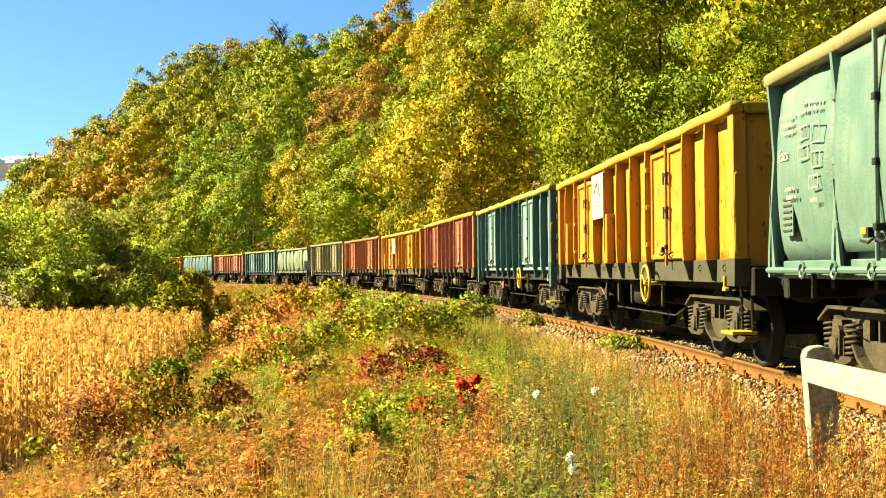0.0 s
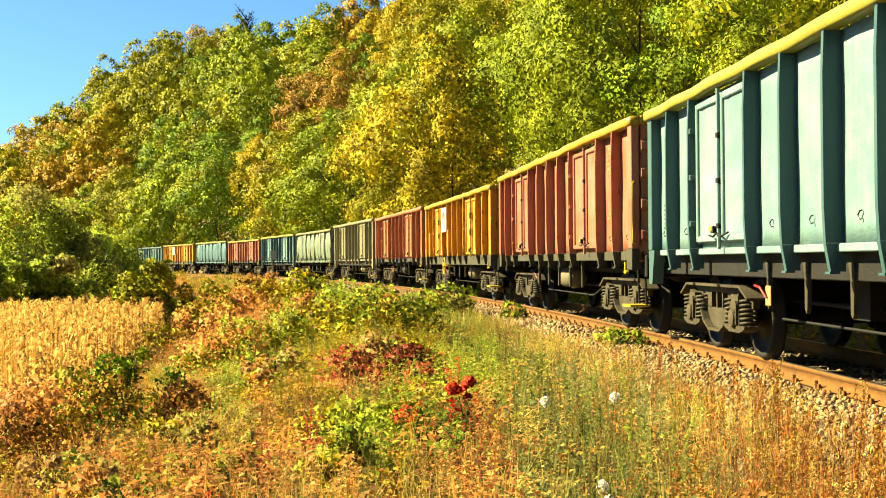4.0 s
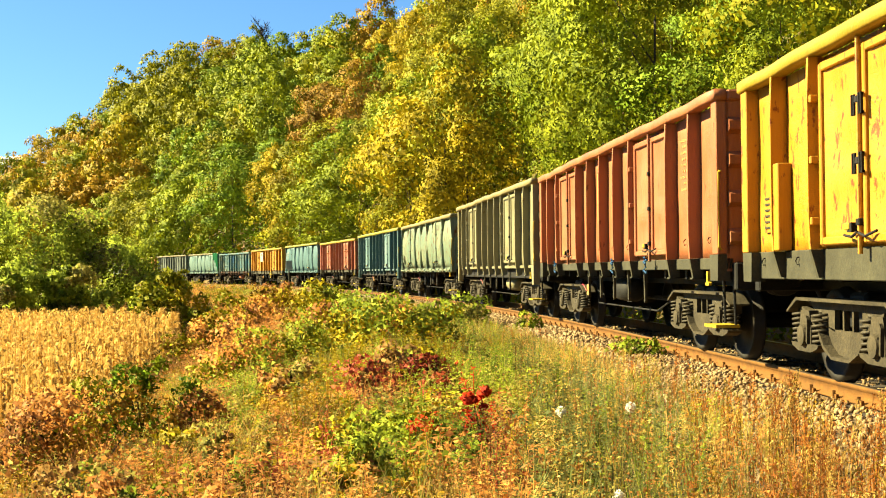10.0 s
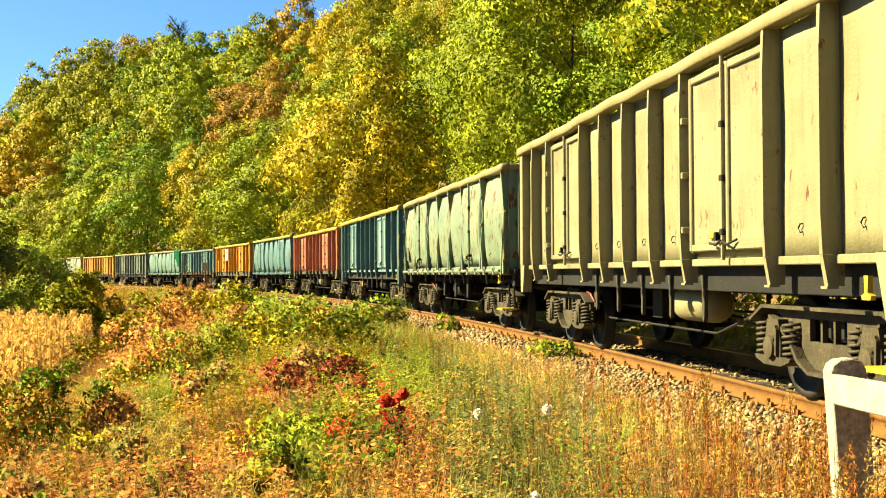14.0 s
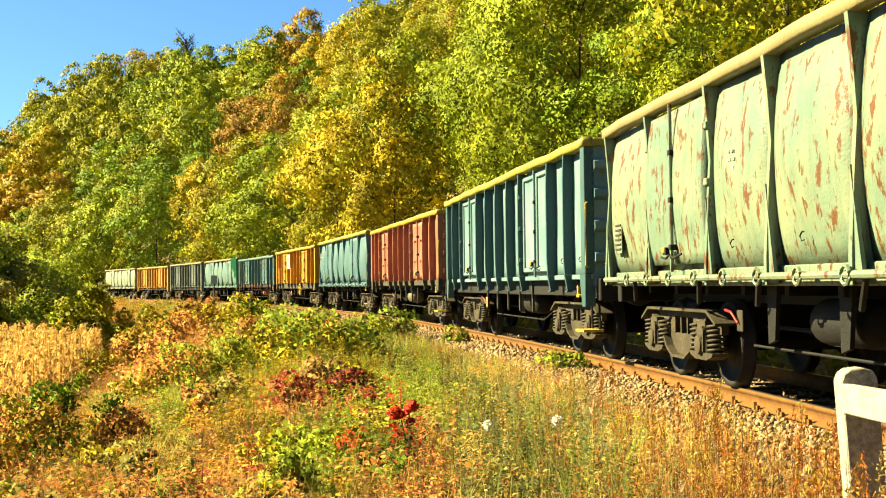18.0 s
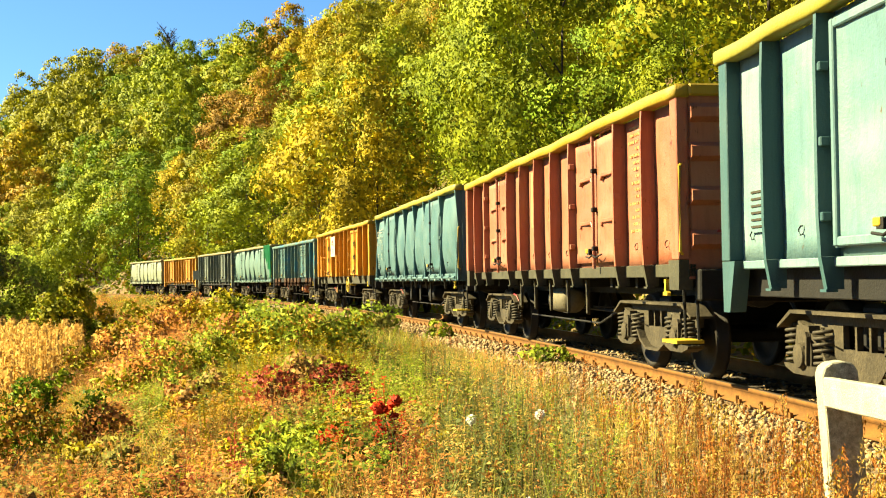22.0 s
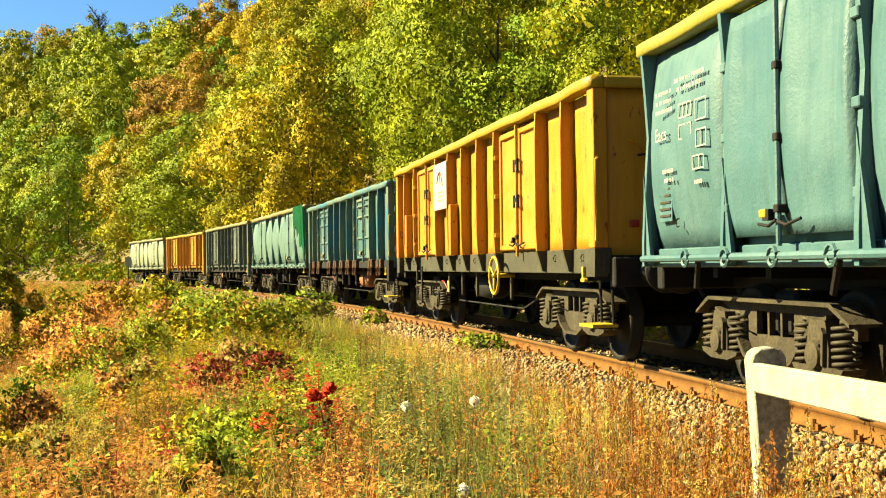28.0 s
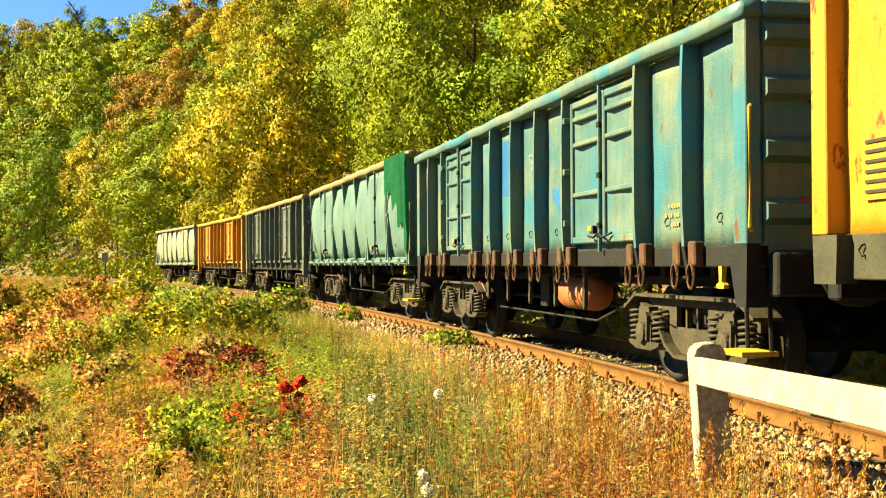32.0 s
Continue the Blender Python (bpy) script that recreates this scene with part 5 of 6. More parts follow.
def trunk_bm(h, centres, rg, r=0.12):
    bm = tube([(0, 0, -0.6), (rg.uniform(-.1, .1), rg.uniform(-.1, .1), h * 0.3), (rg.uniform(-.2, .2), rg.uniform(-.2, .2), h * 0.6), (0, 0, h * 0.62)], r * 0.8, None, 7, r * 0.12)
    for k in rg.choice(len(centres), min(9, len(centres)), replace=False):
        c = Vector(centres[k])
        z = max(0.1 * h, c.z - 0.15 * h - c.xy.length * 0.5)
        tube([(0, 0, z), (c.x * 0.5, c.y * 0.5, (z + c.z) / 2 - 0.1), tuple(c)], r * 0.3, bm, 5, r * 0.05)
    return bm


KINDS = {}
# patches of colour on the hill: bearing, elevation, radius in degrees, colour
PATCHES = (
    (-17.3, 3.0, 0.8, "yellow"), (-13.5, 3.3, 1.2, "yellow"), (-7.6, 4.0, 1.5, "ochre"), (-9.6, 6.8, 1.1, "brown"), (0.0, 6.1, 1.4, "yellow"), (-4.0, 5.3, 1.8, "yellow"),
    (-5.6, 10.2, 1.7, "yellow"), (-3.0, 8.0, 1.6, "olive"), (3.2, 11.0, 1.6, "olive"), (-19.0, 6.0, 2.0, "olive"), (-17.5, 9.0, 1.8, "olive"), (-21.5, 6.5, 1.5, "ochre"), (-15.6, 10.8, 1.2, "ochre"), (-11.9, 10.4, 1.2, "dark"), (-10.5, 11.4, 0.9, "olive"), (-8.3, 10.8, 1.0, "ochre"), (-6.7, 12.7, 1.4, "dark"),
    (-14.0, 7.2, 1.8, "green"), (-16.4, 2.6, 1.2, "green"), (-1.5, 10.7, 2.3, "olive"), (5.0, 10.5, 1.6, "green"), (8.2, 9.3, 1.5, "brown"), (1.5, 8.2, 1.9, "green"),
    (-23.3, 4.6, 1.2, "ochre"), (-10.0, 3.2, 1.1, "green"))


def tree_kind(key, seed, h, w, lobes, leaves, size, mat, low=0.18):
    V, F, c, N = crown_arrays(seed, h, w, lobes, leaves, size, low)
    crown = fast_mesh("crown", V, F, [mat], normals=N)
    trunk = bm_mesh("trunk", trunk_bm(h, c, np.random.default_rng(seed + 1)), BARK, True)
    KINDS[key] = (crown, trunk, mat)


LEAVES = {"green": GREEN, "olive": OLIVE, "yellow": YELLOW, "ochre": OCHRE, "brown": BROWN, "dark": DARK}
WORDS = {"green": "green deciduous tree just starting to turn", "olive": "olive-green tree in early autumn leaf", "yellow": "bright yellow autumn tree", "ochre": "ochre autumn tree on the hillside", "brown": "russet-brown autumn tree on the slope", "dark": "dark green tree still in full leaf"}
for q, (cname, cmat) in enumerate(LEAVES.items()):
    for v in range(2):
        tree_kind((cname, "near", v), 100 + q * 7 + v, 9.6, 7.6, 30, 17000, 0.118, cmat, 0.06)
        tree_kind((cname, "mid", v), 200 + q * 7 + v, 10.2, 8.6, 28, 7000, 0.19, cmat, 0.06)
        tree_kind((cname, "far", v), 300 + q * 7 + v, 10.8, 9.6, 26, 5200, 0.25, cmat, 0.06)


def add_tree(colour, size, v, x, y, scale, turn, group="trees on the hillside", word=None, tall=1.0):
    crown, trunk, mat = KINDS[(colour, size, v)]
    t = tagged(new("tree"), word or WORDS[colour], "tree", group)
    z = float(height(np.array(x), np.array(y)))
    t.matrix_basis = pose(x, y, z - 0.1, 0, 0, turn) @ Matrix.Diagonal((scale, scale, scale * tall, 1))
    part("trunk", trunk, None, t)
    part("crown", crown, None, t)
    return t


def hue(s, d, r):
    """Which autumn colour stands where on the hill: broad patches with single trees out of step."""
    x, y = (float(q) for q in xy_of(s, d))
    az, el = math.degrees(math.atan2(x, y)), math.degrees(math.atan2(float(ground(np.array(s), np.array(d))) + 5.0, math.hypot(x, y)))
    for a, e, k, c in PATCHES:
        if math.hypot(az - a, el - e) < k and r.random() < 0.75:
            return c
    p = 0.5 + 0.5 * math.sin(s * 0.045 + 1.3) * math.cos(d * 0.07 + s * 0.013) + r.uniform(-0.52, 0.52) - 0.10 * max(0.0, min(1.0, (110 - s) / 50))
    if p < 0.08:
        return "dark"
    if p < 0.42:
        return "green"
    if p < 0.80:
        return "olive"
    if p < 0.94:
        return r.choice(("yellow", "yellow", "olive"))
    return r.choice(("ochre", "ochre", "yellow"))


def build_forest():
    r = random.Random(11)
    single, rest = [], []
    for i, s in enumerate(np.arange(-2, 334, 6.4)):
        for j, d in enumerate(np.arange(9.0, 84, 6.4)):
            ss, dd = s + r.uniform(-2.4, 2.4) + (3.2 if j % 2 else 0), d + r.uniform(-2.2, 2.2)
            if ridge(ss) < 2:
                continue
            near = ss < 56 and dd < 31
            (single if near else rest).append((ss, dd, hue(ss, dd, r), r.uniform(0.74, 1.30), r.uniform(0, 360), r.randrange(2), r.uniform(0.85, 1.35)))
    for ss, dd, c, k, turn, v, tall in single:
        x, y = xy_of(ss, dd)
        add_tree(c, "near", v, float(x), float(y), k, turn, tall=tall)
    # the next ones as single trees too, by a stretch of the hill
    rest.sort(key=lambda q: 0.5 * q[1] + 0.5 * max(0, q[0] - 60))
    more = max(0, 290 - len(single))
    for ss, dd, c, k, turn, v, tall in rest[:more]:
        x, y = xy_of(ss, dd)
        add_tree(c, "mid" if ss < 150 else "far", v, float(x), float(y), k, turn, tall=tall)
    V, F, I, N, off = [], [], [], [], 0
    mats = list(LEAVES.values())
    names = list(LEAVES)
    raw = {}
    for q, c in enumerate(names):
        for v in range(2):
            raw[(c, v)] = crown_arrays(500 + q * 5 + v, 10.8, 9.6, 24, 2700, 0.34, 0.08, 4)
    for ss, dd, c, k, turn, v, tall in rest[more:]:
        v0, f0, _, n0 = raw[(c, v)]
        x, y = xy_of(ss, dd)
        z = float(ground(np.array(ss), np.array(dd)))
        ca, sa_ = math.cos(turn), math.sin(turn)
        V.append(np.stack([(v0[:, 0] * ca - v0[:, 1] * sa_) * k + x, (v0[:, 0] * sa_ + v0[:, 1] * ca) * k + y, v0[:, 2] * k * tall + z], -1))
        N.append(np.stack([n0[:, 0] * ca - n0[:, 1] * sa_, n0[:, 0] * sa_ + n0[:, 1] * ca, n0[:, 2]], -1))
        F.append(f0 + off)
        I.append(np.full(len(f0), names.index(c)))
        off += len(v0)
    me = fast_mesh("woodland", np.concatenate(V), np.concatenate(F), mats, np.concatenate(I), normals=np.concatenate(N))
    tagged(new("woodland", me), "dense autumn woodland covering the upper hillside", "woodland", kind="stuff")
    # out of view behind the standpoint: woods added to cut the sky's fill light
    v0, f0 = crown_arrays(900, 12.0, 9.0, 16, 90, 1.2, 0.06, 1)[:2]
    V, F, off = [], [], 0
    for s in np.arange(-150, -4, 7.5):
        for d in np.arange(9, 66, 8.0):
            ss, dd, k = s + r.uniform(-3, 3), d + r.uniform(-3, 3), r.uniform(0.9, 1.3)
            x, y = xy_of(ss, dd)
            V.append(v0 * k + [x, y, float(ground(np.array(ss), np.array(dd)))])
            F.append(f0 + off)
            off += len(v0)
    # a second unseen block inside the curve, added to screen the sky too
    for s in np.arange(-75, -26, 7.5):
        for d in np.arange(-58, -2, 8.0):
            ss, dd, k = s + r.uniform(-3, 3), d + r.uniform(-3, 3), r.uniform(0.8, 1.1)
            x, y = xy_of(ss, dd)
            V.append(v0 * k + [x, y, float(ground(np.array(ss), np.array(dd)))])
            F.append(f0 + off)
            off += len(v0)
    me = fast_mesh("woodland", np.concatenate(V), np.concatenate(F), [OLIVE])
    tagged(new("woodland", me), "olive-green woods added out of view to screen the sky", "woodland", kind="stuff")
    # scrub that closes the ground between the trunks
    rg = np.random.default_rng(21)
    n = 60000
    s, d = rg.uniform(-34, 315, n), 5.5 + 75 * rg.random(n) ** 1.6
    x, y = xy_of(s, d)
    z = ground(s, d) + rg.random(n) ** 1.5 * 3.0
    edge = rg.random(n) < 0.42
    s2, d2 = -4 + 134 * rg.random(n) ** 2, rg.uniform(3.2, 5.4, n)
    x2, y2 = xy_of(s2, d2)
    x, y, z = np.where(edge, x2, x), np.where(edge, y2, y), np.where(edge, ground(s2, d2) + rg.random(n) * 2.3, z)
    size = np.clip(np.hypot(x, y) / 260, 0.16, 0.9)
    v1, f1 = cards(np.stack([x, y, z], -1), rg, size)
    me = fast_mesh("undergrowth", v1, f1, [DARK, GREEN, OLIVE, OCHRE], rg.choice(4, n, p=[0.25, 0.3, 0.3, 0.15]))
    tagged(new("undergrowth", me), "low scrub and saplings between the hillside trees", "undergrowth", kind="stuff")


build_forest()


def leaf_shrub(name, label, category, x, y, w, h, leaves, size, mats, shares, seed, group="", lobes=12):
    """A shrub: a mound of leafy lobes on a few bare stems; each lobe keeps to one tint."""
    P, v, c, r, rg, C, Q, own = blob_crown(seed, h, w, lobes, leaves, 0.08, 0.85, 4)
    V, F = leaflets(P, rg, size, v, 0.75)
    N = rounded(0.6 * v + 0.6 * (P - c[own]) / r[own][:, None] + [0, 0, 0.15], rg, 0.5)
    tint_of = rg.choice(len(mats), lobes, p=shares)
    I = np.where(rg.random(leaves) < 0.95, tint_of[own], rg.choice(len(mats), leaves, p=shares))
    z = float(height(np.array(x), np.array(y)))
    b = tagged(new(name), label, category, group)
    b.matrix_basis = pose(x, y, z - 0.05)
    part("foliage", fast_mesh("foliage", V, F, mats, I, normals=N), None, b)
    bm = bmesh.new()
    for k in range(min(7, lobes)):
        q = c[k * lobes // 7 % lobes]
        tube([(0, 0, -0.1), (q[0] * 0.4, q[1] * 0.4, q[2] * 0.5), tuple(q)], 0.02 + 0.006 * h, bm, 5, 0.006)
    part("branching_stem", bm, BARK, b)
    return b


def at(az, dist):
    """A place by its bearing from the standpoint (degrees, right of +y) and its distance."""
    return dist * math.sin(radians(az)), dist * math.cos(radians(az))


def build_bushes():
    g = "willow thicket beyond the corn"
    for az, dist, w, h, sd in ((-25.6, 84, 9.5, 9.0, 1), (-23.3, 80, 8.5, 8.4, 2), (-21.2, 82, 7.5, 7.8, 3), (-27.8, 86, 9.5, 9.0, 4), (-30.5, 82, 9, 8.0, 5), (-19.8, 86, 6, 6.2, 6), (-33, 80, 9, 8, 9), (-24.4, 72, 5, 4.6, 21), (-22.0, 73, 4.5, 4.2, 22)):
        x, y = at(az, dist)
        leaf_shrub("willow_bush", "tall grey-green willow bush at the field's edge", "bush", x, y, w, h, 11000, 0.16, [WILLOW, GREEN, DULL], [0.66, 0.24, 0.10], sd, g, 16)
    x, y = at(-17.6, 62)
    leaf_shrub("shrub", "rounded olive-green shrub at the corner of the field", "bush", x, y, 4.2, 3.8, 6500, 0.15, [GREEN, OLIVE, YELLOW], [0.35, 0.45, 0.2], 31)
    x, y = at(-18.6, 90)
    leaf_shrub("shrub", "russet shrub behind the field corner", "bush", x, y, 3.0, 3.4, 3600, 0.18, [RUST, OCHRE, BROWN], [0.4, 0.4, 0.2], 32)
    for az, dist, w, h, mats, sh, lab, sd in (
            (-10.6, 33, 3.0, 1.5, [YELLOW, LIME, OLIVE], [0.45, 0.4, 0.15], "yellow-green leafy bush on the embankment", 41),
            (-9.0, 26, 2.8, 1.25, [YELLOW, LIME, RUST], [0.5, 0.35, 0.15], "low lime-green bush on the embankment", 42),
            (-7.3, 24, 3.0, 1.1, [YELLOW, RUST, LIME], [0.4, 0.35, 0.25], "golden low shrub on the embankment", 43),
            (-4.6, 30, 2.8, 0.75, [DULL, LIME, YELLOW], [0.45, 0.3, 0.25], "green low shrub beside the ballast", 44),
            (-13.4, 24, 3.0, 1.1, [LIME, OLIVE, RUST], [0.4, 0.3, 0.3], "straggling olive bush on the bank", 45),
            (-18.8, 16.5, 1.7, 1.25, [DARK, GREEN, RUST], [0.5, 0.38, 0.12], "dark tangled bramble bush at the corn's edge", 46),
            (-21.5, 15, 2.4, 1.2, [RUST, OLIVE, BROWN], [0.5, 0.25, 0.25], "rust-brown weedy bush on the bank", 47),
            (-14.5, 46, 3.4, 1.5, [RUST, OCHRE, OLIVE], [0.45, 0.3, 0.25], "russet bramble thicket on the embankment", 48),
            (-12.4, 52, 3.2, 1.4, [OCHRE, RUST, YELLOW], [0.4, 0.4, 0.2], "ochre bramble thicket on the embankment", 49),
            (-16.2, 40, 3.0, 1.4, [BROWN, RUST, OLIVE], [0.4, 0.4, 0.2], "brown withered thicket by the field", 50),
            (-2.75, 11.8, 0.46, 0.78, [RED, CRIMSON, RUST], [0.86, 0.10, 0.04], "bright red sumac-like shrub", 51),
            (-6.3, 15.6, 1.7, 0.7, [CRIMSON, RUST, WITHERED], [0.5, 0.15, 0.35], "dull red low shrub among weeds", 52),
            (-5.1, 14.6, 0.8, 0.6, [CRIMSON, RUST, WITHERED], [0.6, 0.15, 0.25], "red-leaved low shrub among weeds", 53),
            (-15.0, 8.8, 0.6, 0.55, [RED, RUST, BROWN], [0.5, 0.3, 0.2], "small red-leaved seedling shrub", 54),
            (-6.4, 10.6, 1.5, 0.55, [LIME, GREEN, YELLOW], [0.6, 0.25, 0.15], "bright lime-green leafy clump", 55),
            (-4.4, 10.4, 1.1, 0.5, [LIME, RED, GREEN], [0.5, 0.25, 0.25], "mixed green and red leafy clump", 56),
            (4.6, 18.6, 0.8, 0.22, [LIME, LIME, GREEN], [0.6, 0.2, 0.2], "bright green grassy clump on the ballast edge", 57),
            (-0.6, 27, 0.7, 0.35, [GREEN, LIME, DARK], [0.5, 0.3, 0.2], "small dark-green leafy weed on the ballast", 58)):
        x, y = at(az, dist)
        fine = 0.026 + dist * 0.0020
        leaf_shrub("shrub", lab, "bush", x, y, w, h, int(min(14000, 9 * w * max(h, 0.5 * w) / fine ** 2 * 0.7)), fine, mats, sh, sd, "shrubs on the embankment", 14)


build_bushes()


def build_clumps():
    """Taller leafy clumps that stand out of the weeds all over the bank."""
    r = random.Random(90)
    kinds = (([LIME, YELLOW, DULL], "yellow-green leafy weed clump"), ([RUST, OCHRE, WITHERED], "rust-brown weed clump"), ([YELLOW, OCHRE, DULL], "golden leafy weed clump"), ([DULL, LIME, WITHERED], "olive weed clump with withered tips"), ([LIME, DULL, RUST], "green leafy clump turning rust"))
    for k in range(40):
        az, dist = r.uniform(-24, -1), 8.5 + 24 * r.random() ** 1.2
        x, y = at(az, dist)
        s, d = sd_of(x, y)
        if not 4.2 < -d < 11.4:
            continue
        mats, lab = kinds[r.choice((1, 2, 1, 2, 3) if -d > 5.6 else (0, 2, 3, 4, 0))]
        w, h = r.uniform(0.6, 1.4), r.uniform(0.40, 0.75)
        fine = 0.026 + dist * 0.0020
        leaf_shrub("weed_clump", lab + " on the bank", "weeds", x, y, w, h, int(min(6000, 9 * w * h / fine ** 2 * 0.7)), fine, mats, [0.55, 0.27, 0.18], 300 + k, "leafy clumps on the bank", 9)


build_clumps()


def scatter(n, seed, s0, s1, e0, e1, reach=12.0):
    """Places on the inner bank, thinning out with distance from the standpoint."""
    rg = np.random.default_rng(seed)
    s, e = rg.uniform(s0, s1, n), rg.uniform(e0, e1, n)
    x, y = xy_of(s, -e)
    dist = np.hypot(x, y)
    keep = (rg.random(n) < np.minimum(1, (reach / dist) ** 1.25)) & (dist > 3.6) & (y > 2.4) & (e > np.interp(s, [3, 15], [1.5, 2.1]))
    s, e, x, y, dist = s[keep], e[keep], x[keep], y[keep], dist[keep]
    return rg, s, e, x, y, ground(s, -e), dist


def folded(P, along, nrm, size, wide=0.55):
    """Leaves with a folded midrib: base, two shoulders and a tip, along one way, facing another."""
    a = along / (np.linalg.norm(along, axis=1, keepdims=True) + 1e-9)
    b = np.cross(nrm, a)
    b /= np.linalg.norm(b, axis=1, keepdims=True) + 1e-9
    up = np.cross(a, b)
    sz = np.asarray(size)[:, None]
    return np.stack([P, P + (a * 0.45 + b * wide * 0.5 + up * 0.12) * sz, P + a * sz, P + (a * 0.45 - b * wide * 0.5 + up * 0.12) * sz], 1)


def sprig_plant(seed, stems, leaves, h, r, size, wide=0.55, arch=1.0, thin=0.004):
    """One weed: stems that arch out from the root, with leaves in turn along them. Quads of four corners."""
    rg = np.random.default_rng(seed)
    out = []
    for k in range(stems):
        a, q, hh = rg.uniform(0, math.tau), r * math.sqrt(rg.uniform(0.05, 1)), h * rg.uniform(0.55, 1.1)
        t = np.linspace(0, 1, leaves + 1)[1:] ** 0.8
        way = np.array([math.cos(a), math.sin(a), 0])
        P = way * (q * t ** (1 + 0.5 * arch))[:, None]
        P[:, 2] = hh * np.sin(t * (math.pi / 2) * (1 + 0.25 * arch))
        P += rg.normal(size=P.shape) * [0.012, 0.012, 0.008]
        turn = np.arange(leaves) * 2.4 + rg.uniform(0, 6)
        along = np.stack([np.cos(turn), np.sin(turn), rg.uniform(-0.5, 0.5, leaves)], -1) + way * 0.4
        nrm = rg.normal(size=(leaves, 3)) * 0.45 + [0, 0, 1] + way * 0.3
        out.append(folded(P, along, nrm, size * rg.uniform(0.6, 1.3, leaves) * (1.1 - 0.4 * t), wide))
        m = leaves // 2
        root, mid, tip = way * q * 0.05, P[m], P[-1]
        side = np.array([-way[1], way[0], 0]) * thin
        out.append(np.array([[root - side, root + side, mid + side, mid - side], [mid - side, mid + side, tip + side * 0.4, tip - side * 0.4]]))
    return np.concatenate(out)


def spread_plants(kinds, rg, x, y, z, scale, tall=None):
    """Copies of weeds at many places, each turned and scaled; returns corners and how many leaves each place got."""
    V, count = [], np.zeros(len(x), int)
    which = rg.integers(0, len(kinds), len(x))
    order = []
    for k, kind in enumerate(kinds):
        i = np.nonzero(which == k)[0]
        a = rg.uniform(0, math.tau, len(i))
        ca, sa_, f = np.cos(a)[:, None], np.sin(a)[:, None], scale[i][:, None]
        g = kind.reshape(-1, 3)
        X = (g[None, :, 0] * ca - g[None, :, 1] * sa_) * f + x[i][:, None]
        Y = (g[None, :, 0] * sa_ + g[None, :, 1] * ca) * f + y[i][:, None]
        Z = g[None, :, 2] * f * (1 if tall is None else tall[i][:, None]) + z[i][:, None]
        V.append(np.stack([X, Y, Z], -1).reshape(-1, 3))
        order.append(np.repeat(i, len(kind)))
    return np.concatenate(V), np.concatenate(order)


# patches of colour on the bank: bearing, distance, half width in degrees, half depth in metres, kind
BANK = (
    (-6.6, 10.6, 2.6, 1.7, "lime"), (-3.6, 9.6, 1.5, 1.2, "lime"), (-2.7, 12.2, 0.8, 0.9, "red"), (-1.9, 11.4, 0.7, 0.7, "brown"), (-3.9, 12.0, 0.8, 0.6, "red"), (-5.9, 15.6, 1.5, 1.0, "crimson"), (-4.4, 16.4, 0.9, 0.9, "crimson"),
    (-13.4, 10.0, 1.0, 0.7, "crimson"), (-10.6, 11.0, 1.0, 0.9, "crimson"), (-2.2, 9.0, 0.8, 0.8, "crimson"), (-18.5, 14.5, 2.4, 2.2, "olive"), (-9.6, 22.0, 2.0, 3.0, "gold"), (-8.0, 28.0, 2.6, 4.0, "gold"),
    (-8.5, 17.0, 2.6, 2.6, "rust"), (-6.2, 19.5, 1.8, 2.2, "gold"), (-11.8, 16.0, 2.2, 2.6, "ochre"), (-12.8, 21.0, 2.0, 3.0, "lime"), (-11.0, 31.0, 2.2, 4.0, "lime"), (-5.5, 22.0, 1.8, 2.6, "gold"), (-15.0, 32.0, 2.0, 6.0, "rust"), (-14.0, 44.0, 3.0, 8.0, "rust"), (-8.0, 40.0, 4.0, 7.0, "rust"))
TINTS = {"lime": LIME, "olive": DULL, "gold": YELLOW, "rust": RUST, "brown": WITHERED, "ochre": OCHRE, "red": RED, "crimson": CRIMSON, "straw": STRAW, "sage": SAGE}


def bank_tint(x, y, e, rg):
    """Which colour a weed has by where it stands; out of step here and there."""
    az, dist = np.degrees(np.arctan2(x, y)), np.hypot(x, y)
    n = len(x)
    names = list(TINTS)
    tone = 0.62 * wave(x * 0.55, y * 0.55, 7) + 0.35 * wave(x * 1.4, y * 1.4, 3) + np.interp(e, [2.4, 4.2, 6, 8, 10], [0.26, 0.24, -0.02, -0.22, -0.34]) + 0.20 * rg.normal(size=n)
    pick = np.select([tone > 0.42, tone > 0.16, tone > -0.04, tone > -0.46, tone > -0.66], [names.index(q) for q in ("lime", "olive", "gold", "rust", "brown")], names.index("ochre"))
    right = (az > -1.0) & (dist < 26)
    dryer = rg.random(n) < np.interp(az, [-1, 4, 8, 12], [0.08, 0.18, 0.42, 0.8])
    pick = np.where(right, np.where(dryer, np.where(rg.random(n) < 0.5, names.index("straw"), names.index("rust")), np.where(rg.random(n) < 0.62, names.index("sage"), np.where(rg.random(n) < 0.6, names.index("olive"), names.index("lime")))), pick)
    for a, q, da, dq, kind in BANK:
        inside = ((az - a) / da) ** 2 + ((dist - q) / dq) ** 2 + 0.35 * wave(x * 2, y * 2, 5) + 0.2 * rg.normal(size=n) < 0.9
        pick = np.where(inside & (rg.random(n) < 0.85), names.index(kind), pick)
    return pick


